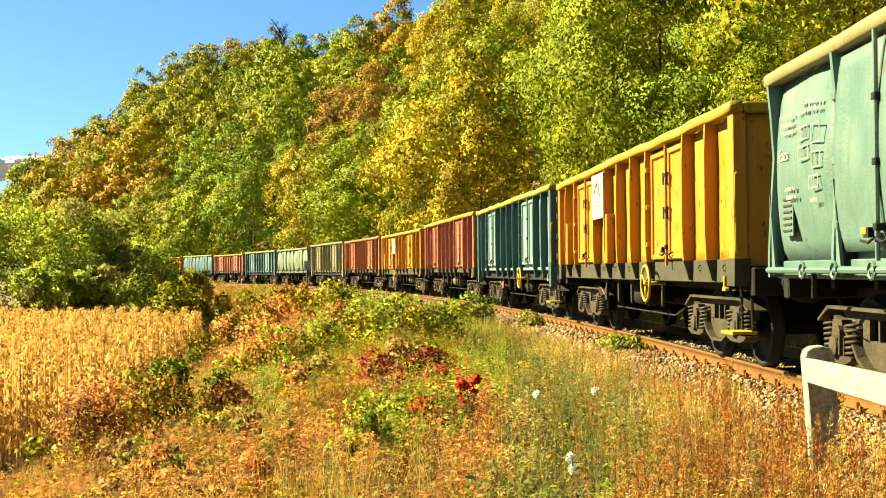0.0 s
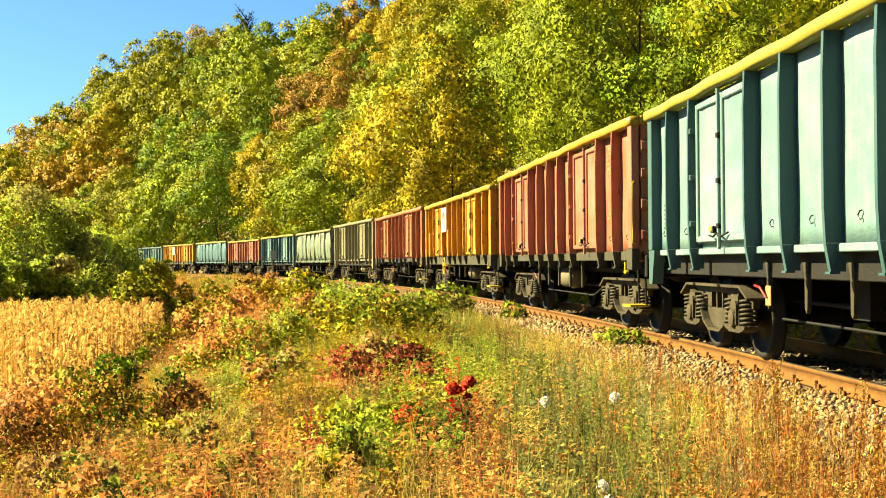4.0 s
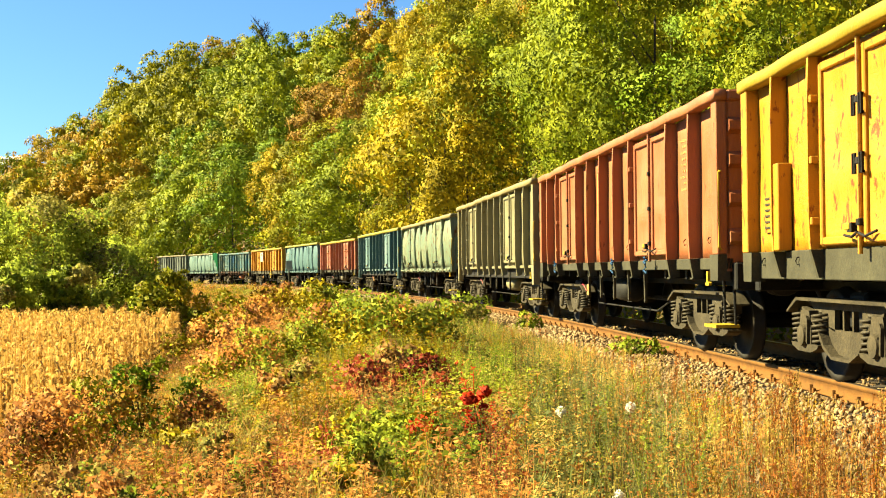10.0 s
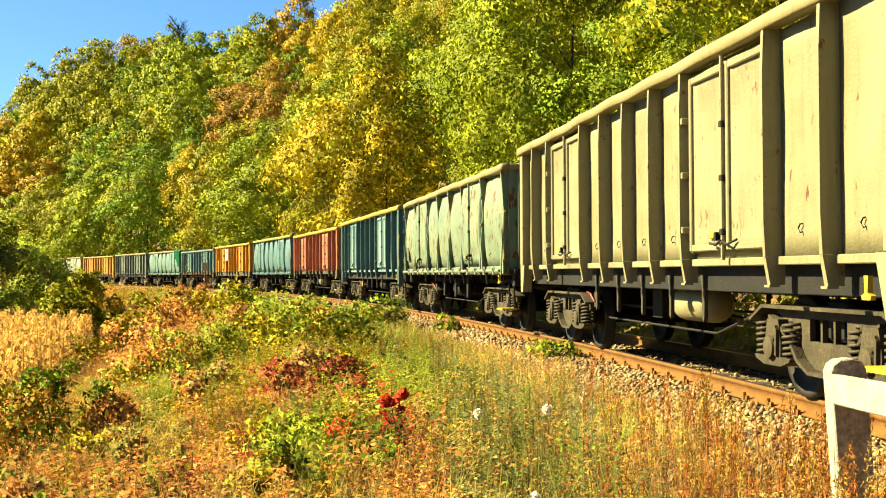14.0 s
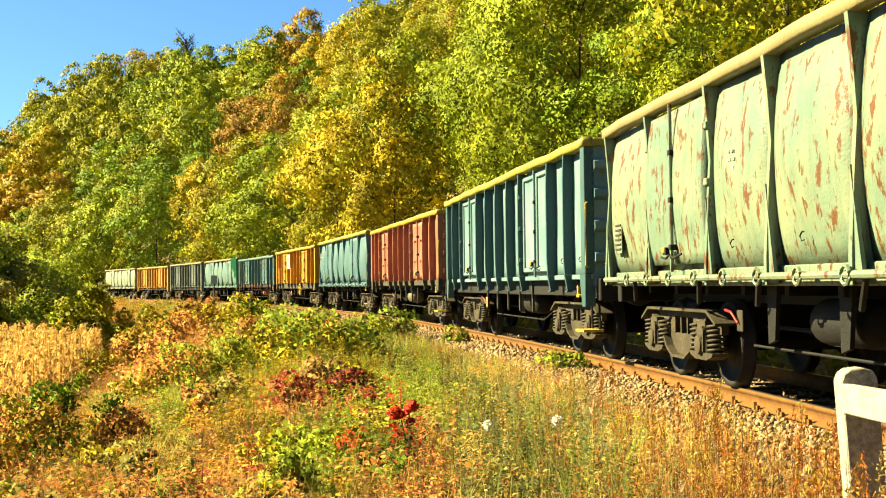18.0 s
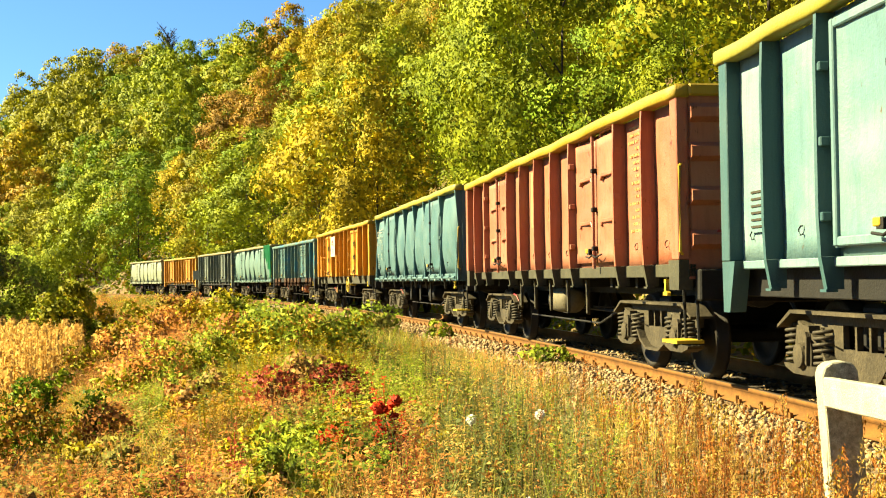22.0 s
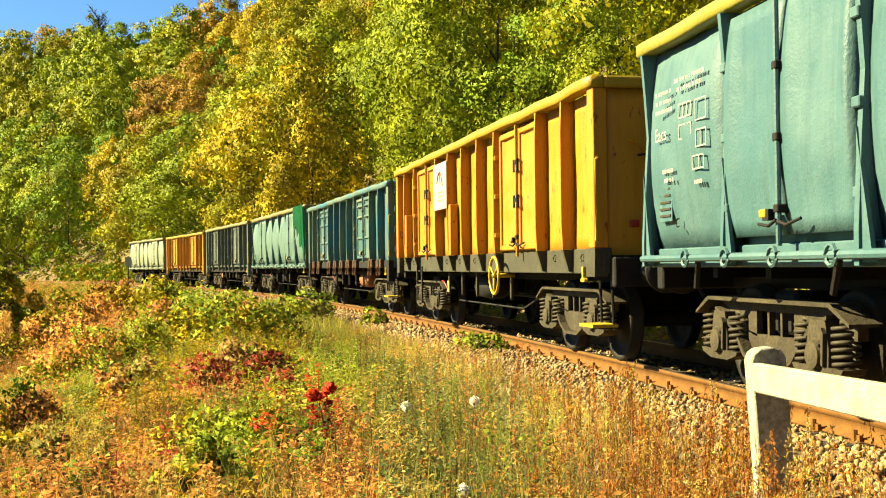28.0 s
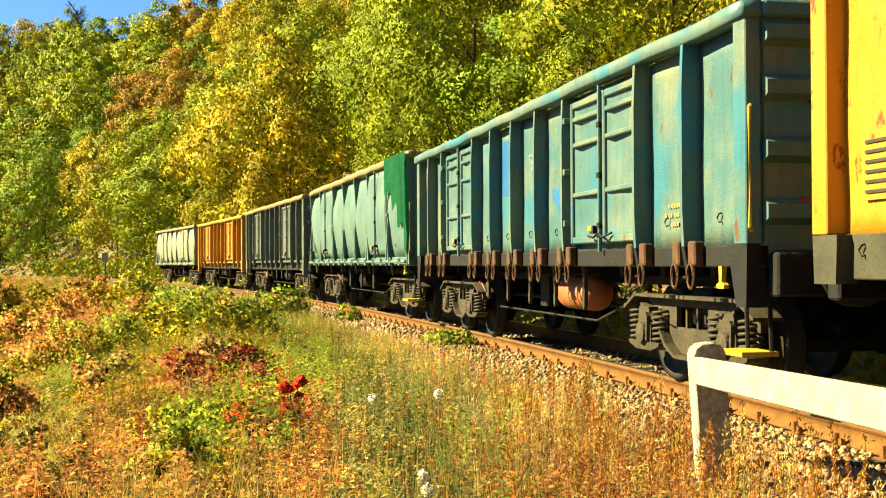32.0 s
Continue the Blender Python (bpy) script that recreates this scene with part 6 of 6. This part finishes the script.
def build_weeds():
    mounds = [sprig_plant(400 + k, 10, 13, 0.42, 0.34, 0.062, 0.72) for k in range(5)]
    tangles = [sprig_plant(420 + k, 12, 10, 0.46, 0.36, 0.052, 0.42, 1.3, 0.003) for k in range(5)]
    stalks = [sprig_plant(440 + k, 4, 17, 0.62, 0.17, 0.052, 0.38, 0.15, 0.0035) for k in range(5)]
    V, I = [], []
    # leafy mounds and dry tangles, larger and fewer with distance; then upright stalks, thickest beside the ballast
    for kinds, seed, count, s0, s1, e0, e1, reach, big in (
            (mounds, 71, 2000, -10, 26, 3.0, 11.8, 24.0, 1.0), (tangles, 74, 1800, -10, 26, 3.2, 11.8, 24.0, 1.0), (stalks, 75, 4500, -12, 26, 1.9, 7.5, 24.0, 1.0),
            (mounds, 72, 1100, 22, 72, 3.0, 11.8, 40.0, 1.5), (tangles, 76, 1100, 22, 72, 2.6, 11.8, 40.0, 1.45), (stalks, 77, 1100, 22, 72, 2.2, 11.8, 40.0, 1.3),
            (mounds, 73, 600, 65, 130, 2.8, 11.8, 90.0, 2.0), (tangles, 78, 600, 65, 130, 2.8, 11.8, 90.0, 2.0)):
        rg, s, e, x, y, z, dist = scatter(count, seed, s0, s1, e0, e1, reach)
        az = np.degrees(np.arctan2(x, y))
        keep = np.ones(len(x), bool)
        if kinds is stalks:
            keep = rg.random(len(x)) < np.interp(az, [-14, -4, 0], [0.18, 0.35, 1.0])
        elif big == 1.0:
            keep = rg.random(len(x)) < np.interp(az, [-3, 2, 7], [1.0, 0.30, 0.12])
        x, y, z, e, dist = x[keep], y[keep], z[keep], e[keep], dist[keep]
        scale = big * rg.uniform(0.7, 1.3, len(x)) * np.interp(e, [1.9, 2.4, 3.2, 4.4], [0.35, 0.65, 0.9, 1.0]) * (1 + 0.25 * wave(x * 0.8, y * 0.8, 4))
        tall = np.interp(dist, [10, 40], [1.0, 0.75]) * rg.uniform(0.75, 1.2, len(x))
        v, own = spread_plants(kinds, rg, x, y, z - 0.02, scale, tall)
        pick = bank_tint(x, y, e, rg)[own]
        stray = rg.random(len(pick)) < 0.07
        V.append(v), I.append(np.where(stray, rg.choice((1, 3, 4), len(pick)), pick))
    V = np.concatenate(V)
    me = fast_mesh("weed_cover", V, np.arange(len(V)).reshape(-1, 4), list(TINTS.values()), np.concatenate(I))
    tagged(new("weed_cover", me), "leafy weeds turning rust, yellow and green on the bank", "weeds", kind="stuff")
    # grass blades and dry stalks
    V, F, I, off = [], [], [], 0
    for seed, count, s0, s1, e0, e1 in ((62, 9800, -12, 26, 1.9, 11.4), (67, 5200, 20, 110, 2.0, 11.4), (69, 1500, -8, 40, 1.3, 2.4)):
        rg, s, e, x, y, z, dist = scatter(count, seed, s0, s1, e0, e1, 22.0)
        k = 5
        n = len(x)
        base = np.repeat(np.stack([x, y, z], -1), k, 0) + rg.normal(size=(n * k, 3)) * [0.06, 0.06, 0]
        L = np.repeat((0.40 + 0.20 * wave(x, y, 9)) * np.interp(e, [1.6, 2.0, 2.6, 4.2], [0.25, 0.4, 0.8, 1]) * np.interp(dist, [20, 60], [1, 1.6]), k) * rg.uniform(0.5, 1.5, n * k)
        L = np.maximum(L, 0.06)
        lean = rg.normal(size=(n * k, 2)) * 0.22
        wd = np.repeat(0.0018 + dist * 0.00020, k)
        a = rg.uniform(0, math.tau, n * k)
        side = np.stack([np.cos(a) * wd, np.sin(a) * wd, 0 * a], -1)
        m1 = base + np.stack([lean[:, 0] * L * 0.35, lean[:, 1] * L * 0.35, L * 0.55], -1)
        tip = base + np.stack([lean[:, 0] * L * 1.1, lean[:, 1] * L * 1.1, L], -1)
        V.append(np.stack([base - side, base + side, m1 + side * 0.8, m1 - side * 0.8, tip + side * 0.15, tip - side * 0.15], 1).reshape(-1, 3))
        i = np.arange(n * k) * 6 + off
        F.append(np.stack([np.stack([i, i + 1, i + 2, i + 3], -1), np.stack([i + 3, i + 2, i + 4, i + 5], -1)], 1).reshape(-1, 4))
        off += n * k * 6
        tone = np.repeat(wave(x * 0.7, y * 0.7, 15) + np.interp(e, [2, 3.5, 5, 8], [0.35, 0.75, 0.50, -0.25]) - np.interp(np.degrees(np.arctan2(x, y)), [6, 12], [0, 0.7]) + 0.3 * rg.normal(size=n), k) + rg.normal(size=n * k) * 0.15
        pick = np.select([tone > 1.25, tone > 0.75, tone > 0.35, tone > -0.25, tone > -0.75], [3, 5, 0, 1, 2], 4)
        I.append(np.repeat(pick, 2))
    me = fast_mesh("bank_grass", np.concatenate(V), np.concatenate(F), [DULL, STRAW, RUST, LIME, WITHERED, SAGE], np.concatenate(I))
    tagged(new("bank_grass", me), "dry and green grass blades standing on the bank", "grass", kind="stuff")


build_weeds()


def build_docks():
    """Rust-red seed stalks in the foreground, and white seed heads."""
    rg, s, e, x, y, z, dist = scatter(7200, 63, -12, 18, 1.9, 5.4, 11.0)
    keep = rg.random(len(x)) < np.interp(np.degrees(np.arctan2(x, y)), [-12, 3, 8, 12], [0.0, 0.05, 0.32, 1.0])
    x, y, z, dist = x[keep], y[keep], z[keep], dist[keep]
    V, F, I, off = [], [], [], 0
    for q in range(len(x)):
        h = rg.uniform(0.26, 0.66)
        lean = rg.normal(size=2) * 0.06
        m = int(h * 150)
        f = rg.uniform(0.25, 1, m)
        P = np.stack([x[q] + lean[0] * f + rg.normal(size=m) * 0.014, y[q] + lean[1] * f + rg.normal(size=m) * 0.016, z[q] + h * f], -1)
        v, fa = cards(P, rg, 0.030, 0.0, 0.26, 1.6)
        V.append(v), F.append(fa + off), I.append(np.full(m, rg.choice((0, 1, 3), p=(0.62, 0.18, 0.20))))
        off += len(v)
        w = 0.0028
        b, t = np.array([x[q], y[q], z[q]]), np.array([x[q] + lean[0], y[q] + lean[1], z[q] + h])
        for ax in ((w, 0, 0), (0, w, 0)):
            ax = np.array(ax)
            V.append(np.array([b - ax, b + ax, t + ax * 0.5, t - ax * 0.5])), F.append(np.array([[0, 1, 2, 3]]) + off), I.append(np.array([2]))
            off += 4
    me = fast_mesh("dock_stalks", np.concatenate(V), np.concatenate(F), [DOCK, OCHRE, STEM, STRAW], np.concatenate(I))
    tagged(new("dock_stalks", me), "rust-red dry dock stalks with seed clusters", "weeds", kind="stuff")
    rg = np.random.default_rng(77)
    for az, dist, hh in ((0.9, 10.5, 0.44), (4.2, 10.5, 0.44), (3.6, 7.7, 0.22), (3.9, 7.4, 0.20)):
        px, py = at(az, dist)
        pz = float(height(np.array(px), np.array(py)))
        fl = tagged(new("seed_head"), "white fluffy seed head on a thin stalk", "flower", "white seed heads")
        fl.matrix_basis = pose(px, py, pz)
        d = rg.normal(size=(420, 3))
        d /= np.linalg.norm(d, axis=1, keepdims=True)
        v, f = cards(d * 0.046 * rg.uniform(0.3, 1, (420, 1)) + [0, 0, hh + 0.12], rg, 0.022)
        part("fluff", fast_mesh("fluff", v, f, [FLUFF]), None, fl, "white fluff")
        part("stalk", tube([(0, 0, -0.03), (0.01, 0, hh * 0.5), (0, 0, hh + 0.12)], 0.004, None, 5), STEM, fl)


build_docks()


def build_corn():
    """Dry maize: stalks with drooping leaves, sown in rows."""
    rg = np.random.default_rng(64)
    V, F, off = [], [], 0
    n = 30000
    s, e = rg.uniform(8, 92, n), 11.6 + np.round(rg.uniform(0, 34, n) / 0.7) * 0.7 + rg.normal(size=n) * 0.06
    x, y = xy_of(s, -e)
    dist, az = np.hypot(x, y), np.degrees(np.arctan2(x, y))
    keep = (az > -34) & (dist < 80) & (rg.random(n) < np.minimum(1, 32 / dist + 0.1))
    x, y, e, s, dist = x[keep], y[keep], e[keep], s[keep], dist[keep]
    z = ground(s, -e)
    n = len(x)
    h = rg.uniform(1.55, 2.05, n)
    k = 9
    f = np.tile(np.linspace(0.25, 1.0, k), n)
    H = np.repeat(h, k) * f
    a = rg.uniform(0, math.tau, n * k)
    L = rg.uniform(0.28, 0.55, n * k) * (1.0 - 0.45 * f)
    B = np.repeat(np.stack([x, y, z], -1), k, 0) + np.stack([0 * H, 0 * H, H], -1)
    out = np.stack([np.cos(a), np.sin(a), 0 * a], -1)
    side = np.stack([-np.sin(a), np.cos(a), 0 * a], -1) * (0.022 + np.repeat(dist, k) * 0.0005)[:, None]
    up = np.array([0, 0, 1.0])
    M = B + out * (L * 0.5)[:, None] + up * (L * rg.uniform(0.1, 0.5, n * k))[:, None]
    T = B + out * L[:, None] - up * (L * rg.uniform(-0.2, 0.9, n * k))[:, None]
    V = np.stack([B - side * 0.6, B + side * 0.6, M + side, T + side * 0.15, T - side * 0.15, M - side], 1).reshape(-1, 3)
    i = np.arange(n * k) * 6
    F = np.r_[np.stack([i, i + 1, i + 2, i + 5], -1), np.stack([i + 5, i + 2, i + 3, i + 4], -1)]
    w = 0.014
    b, t = np.stack([x, y, z], -1), np.stack([x, y, z + h + 0.12], -1)
    S = np.concatenate([np.stack([b - ax, b + ax, t + ax, t - ax], 1) for ax in (np.array([w, 0, 0]), np.array([0, w, 0]))]).reshape(-1, 3)
    G = np.arange(len(S)).reshape(-1, 4) + len(V)
    me = fast_mesh("maize_field", np.r_[V, S], np.r_[F, G], [CORN])
    tagged(new("maize_field", me), "ripe dry straw-coloured maize field", "maize field", kind="stuff")


build_corn()


# ---- ballast ----
def build_ballast():
    rg = np.random.default_rng(65)
    n = 38000
    s, d = -9 + 57 * rg.random(n) ** 1.15, np.where(rg.random(n) < 0.86, rg.uniform(-2.75, -0.84, n), rg.uniform(-0.65, 0.65, n))
    x, y = xy_of(s, d)
    dist = np.hypot(x, y)
    keep = (rg.random(n) < np.minimum(1, 16 / dist)) & ((d < -0.85) | (np.abs(d) < 0.65) | (d > 0.85)) & (rg.random(n) < np.interp(d, [-2.5, -2.1, -1.5], [0.1, 0.6, 1]))
    s, d, x, y, dist = s[keep], d[keep], x[keep], y[keep], dist[keep]
    n = len(x)
    ico, tri = BALL0
    r = rg.uniform(0.016, 0.036, (n, 1, 1)) * np.interp(dist, [15, 50], [1, 1.7])[:, None, None]
    V = ico[None] * rg.uniform(0.6, 1.2, (n, 1, 3)) * (1 + 0.25 * rg.normal(size=(n, 12, 1))) * r
    z = ground(s, d) + rg.uniform(0.0, 0.03, n)
    V = V + np.stack([x, y, z], -1)[:, None]
    F = tri[None] + (np.arange(n) * 12)[:, None, None]
    me = fast_mesh("ballast", V.reshape(-1, 3), F.reshape(-1, 3), [STONE])
    tagged(new("ballast", me), "crushed stone ballast, tan and grey, beside the rails", "ballast", kind="stuff")


build_ballast()


# ---- the white barrier beside the line ----
def build_barrier():
    bar = tagged(new("barrier_fence"), "weathered concrete posts with a white-limed rail", "fence")
    for k, (px, py) in enumerate(((2.36, 7.25), (2.13, 2.95), (1.90, -1.35))):
        z = float(height(np.array(px), np.array(py)))
        bm = bmesh.new()
        prof = [(-0.11, z - 0.3), (0.11, z - 0.3), (0.11, 0.535), (0.085, 0.585), (0.03, 0.605), (-0.05, 0.60), (-0.09, 0.575), (-0.11, 0.53)]
        hull([(a, c) for a, c in prof], -0.07, 0.07, bm)
        bmesh.ops.bevel(bm, geom=bm.edges[:], offset=0.008, segments=1, affect="EDGES")
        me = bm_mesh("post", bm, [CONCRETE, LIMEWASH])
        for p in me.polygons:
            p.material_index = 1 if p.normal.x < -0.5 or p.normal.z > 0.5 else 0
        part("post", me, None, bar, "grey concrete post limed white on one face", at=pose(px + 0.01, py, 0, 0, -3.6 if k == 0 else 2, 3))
    bm = box(-0.03, 0.03, -6.2, 2.45, -0.088, 0.088, bevel=0.008)
    part("rail_plank", bm, LIMEWASH, bar, "white-limed rail plank with stains", at=pose(2.235, 4.72, 0.505, -1.9, 0, -0.6))


build_barrier()


def build_sign():
    x, y = at(-12.1, 88)
    z = float(height(np.array(x), np.array(y)))
    sg = tagged(new("trackside_sign"), "small grey trackside sign on a thin post", "sign")
    sg.matrix_basis = pose(x, y, z, 0, 0, 12)
    part("post", tube([(0, 0, -0.3), (0, 0, 1.9 - z)], 0.05, None, 8), SILL, sg)
    part("sign_plate", box(-0.22, 0.22, -0.07, -0.05, 1.35 - z, 2.0 - z, bevel=0.008), FADED, sg)


build_sign()


# ---- distance ----
def build_far_hill():
    xs = np.linspace(-1, 1, 40)
    V, F = [], []
    for i, u in enumerate(xs):
        x, y = -760 + u * 320, 1250 - u * 120
        h = 78 * (1 - u * u) ** 0.8 * (1 + 0.15 * math.sin(u * 9))
        V += [(x, y - 160, -3), (x, y, max(0, h)), (x, y + 200, -3)]
        if i:
            a = (i - 1) * 3
            F += [(a, a + 3, a + 4, a + 1), (a + 1, a + 4, a + 5, a + 2)]
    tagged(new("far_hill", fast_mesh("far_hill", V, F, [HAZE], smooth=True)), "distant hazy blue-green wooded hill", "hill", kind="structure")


def build_bare_tree():
    x, y = at(-13.3, 292)
    z = float(height(np.array(x), np.array(y)))
    t = tagged(new("bare_tree"), "leafless grey tree standing on the skyline", "tree")
    t.matrix_basis = pose(x, y, z)
    rg = random.Random(3)
    part("trunk", tube([(0, 0, 0), (0.2, 0, 8), (0, 0, 15.5)], 0.28, None, 6, 0.05), BARK, t)
    for k in range(64):
        h, a, l = rg.uniform(7, 14.5), rg.uniform(0, math.tau), rg.uniform(1.6, 3.4)
        p = Vector((0, 0, h))
        q = p + Vector((math.cos(a) * l * 0.55, math.sin(a) * l * 0.55, l * 0.7))
        e = q + Vector((math.cos(a + 0.6) * l * 0.4, math.sin(a + 0.6) * l * 0.4, l * 0.5))
        limb = tube([p, q, e], 0.075, None, 4, 0.03)
        for m in range(4):
            b = rg.uniform(0, math.tau)
            tube([q, q + Vector((math.cos(b) * 0.9, math.sin(b) * 0.9, rg.uniform(0.3, 1.3)))], 0.04, limb, 3, 0.02)
        part("limb", limb, BARK, t)


build_bare_tree()


def build_cloud():
    """One bright heap of cloud low over the distance."""
    rg = np.random.default_rng(8)
    bm = bmesh.new()
    for k in range(150):
        u = rg.uniform(-1, 1)
        r = (1 - 0.6 * abs(u)) * rg.uniform(16, 40)
        vs = bmesh.ops.create_icosphere(bm, subdivisions=2, radius=r)["verts"]
        off = Vector((u * 190, rg.uniform(-40, 40), rg.uniform(-40, 58) * (1 - abs(u) ** 2)))
        for v in vs:
            v.co = Vector((v.co.x, v.co.y, max(v.co.z, -0.3 * r) * 0.8)) + off
    c = tagged(new("cloud", bm_mesh("cloud", bm, CLOUD, True)), "bright white cloud low over the horizon", "cloud", kind="structure")
    x, y = at(-27.6, 3200)
    c.matrix_basis = pose(x, y, 262, 0, 0, 28) @ Matrix.Diagonal((1.9, 1.3, 0.8, 1))


CLOUD = plain("cloud_white", (0.85, 0.85, 0.86), 1.0, 0, 0.03, 0.02, 0.0)
build_cloud()
# distance haze is put into the far hill's colour as an even blue-green
HAZE = plain("hazed_distant_woods", (0.056, 0.087, 0.081), 0.95, 0, 0.3, 0.02, 0.0)
build_far_hill()

motions()
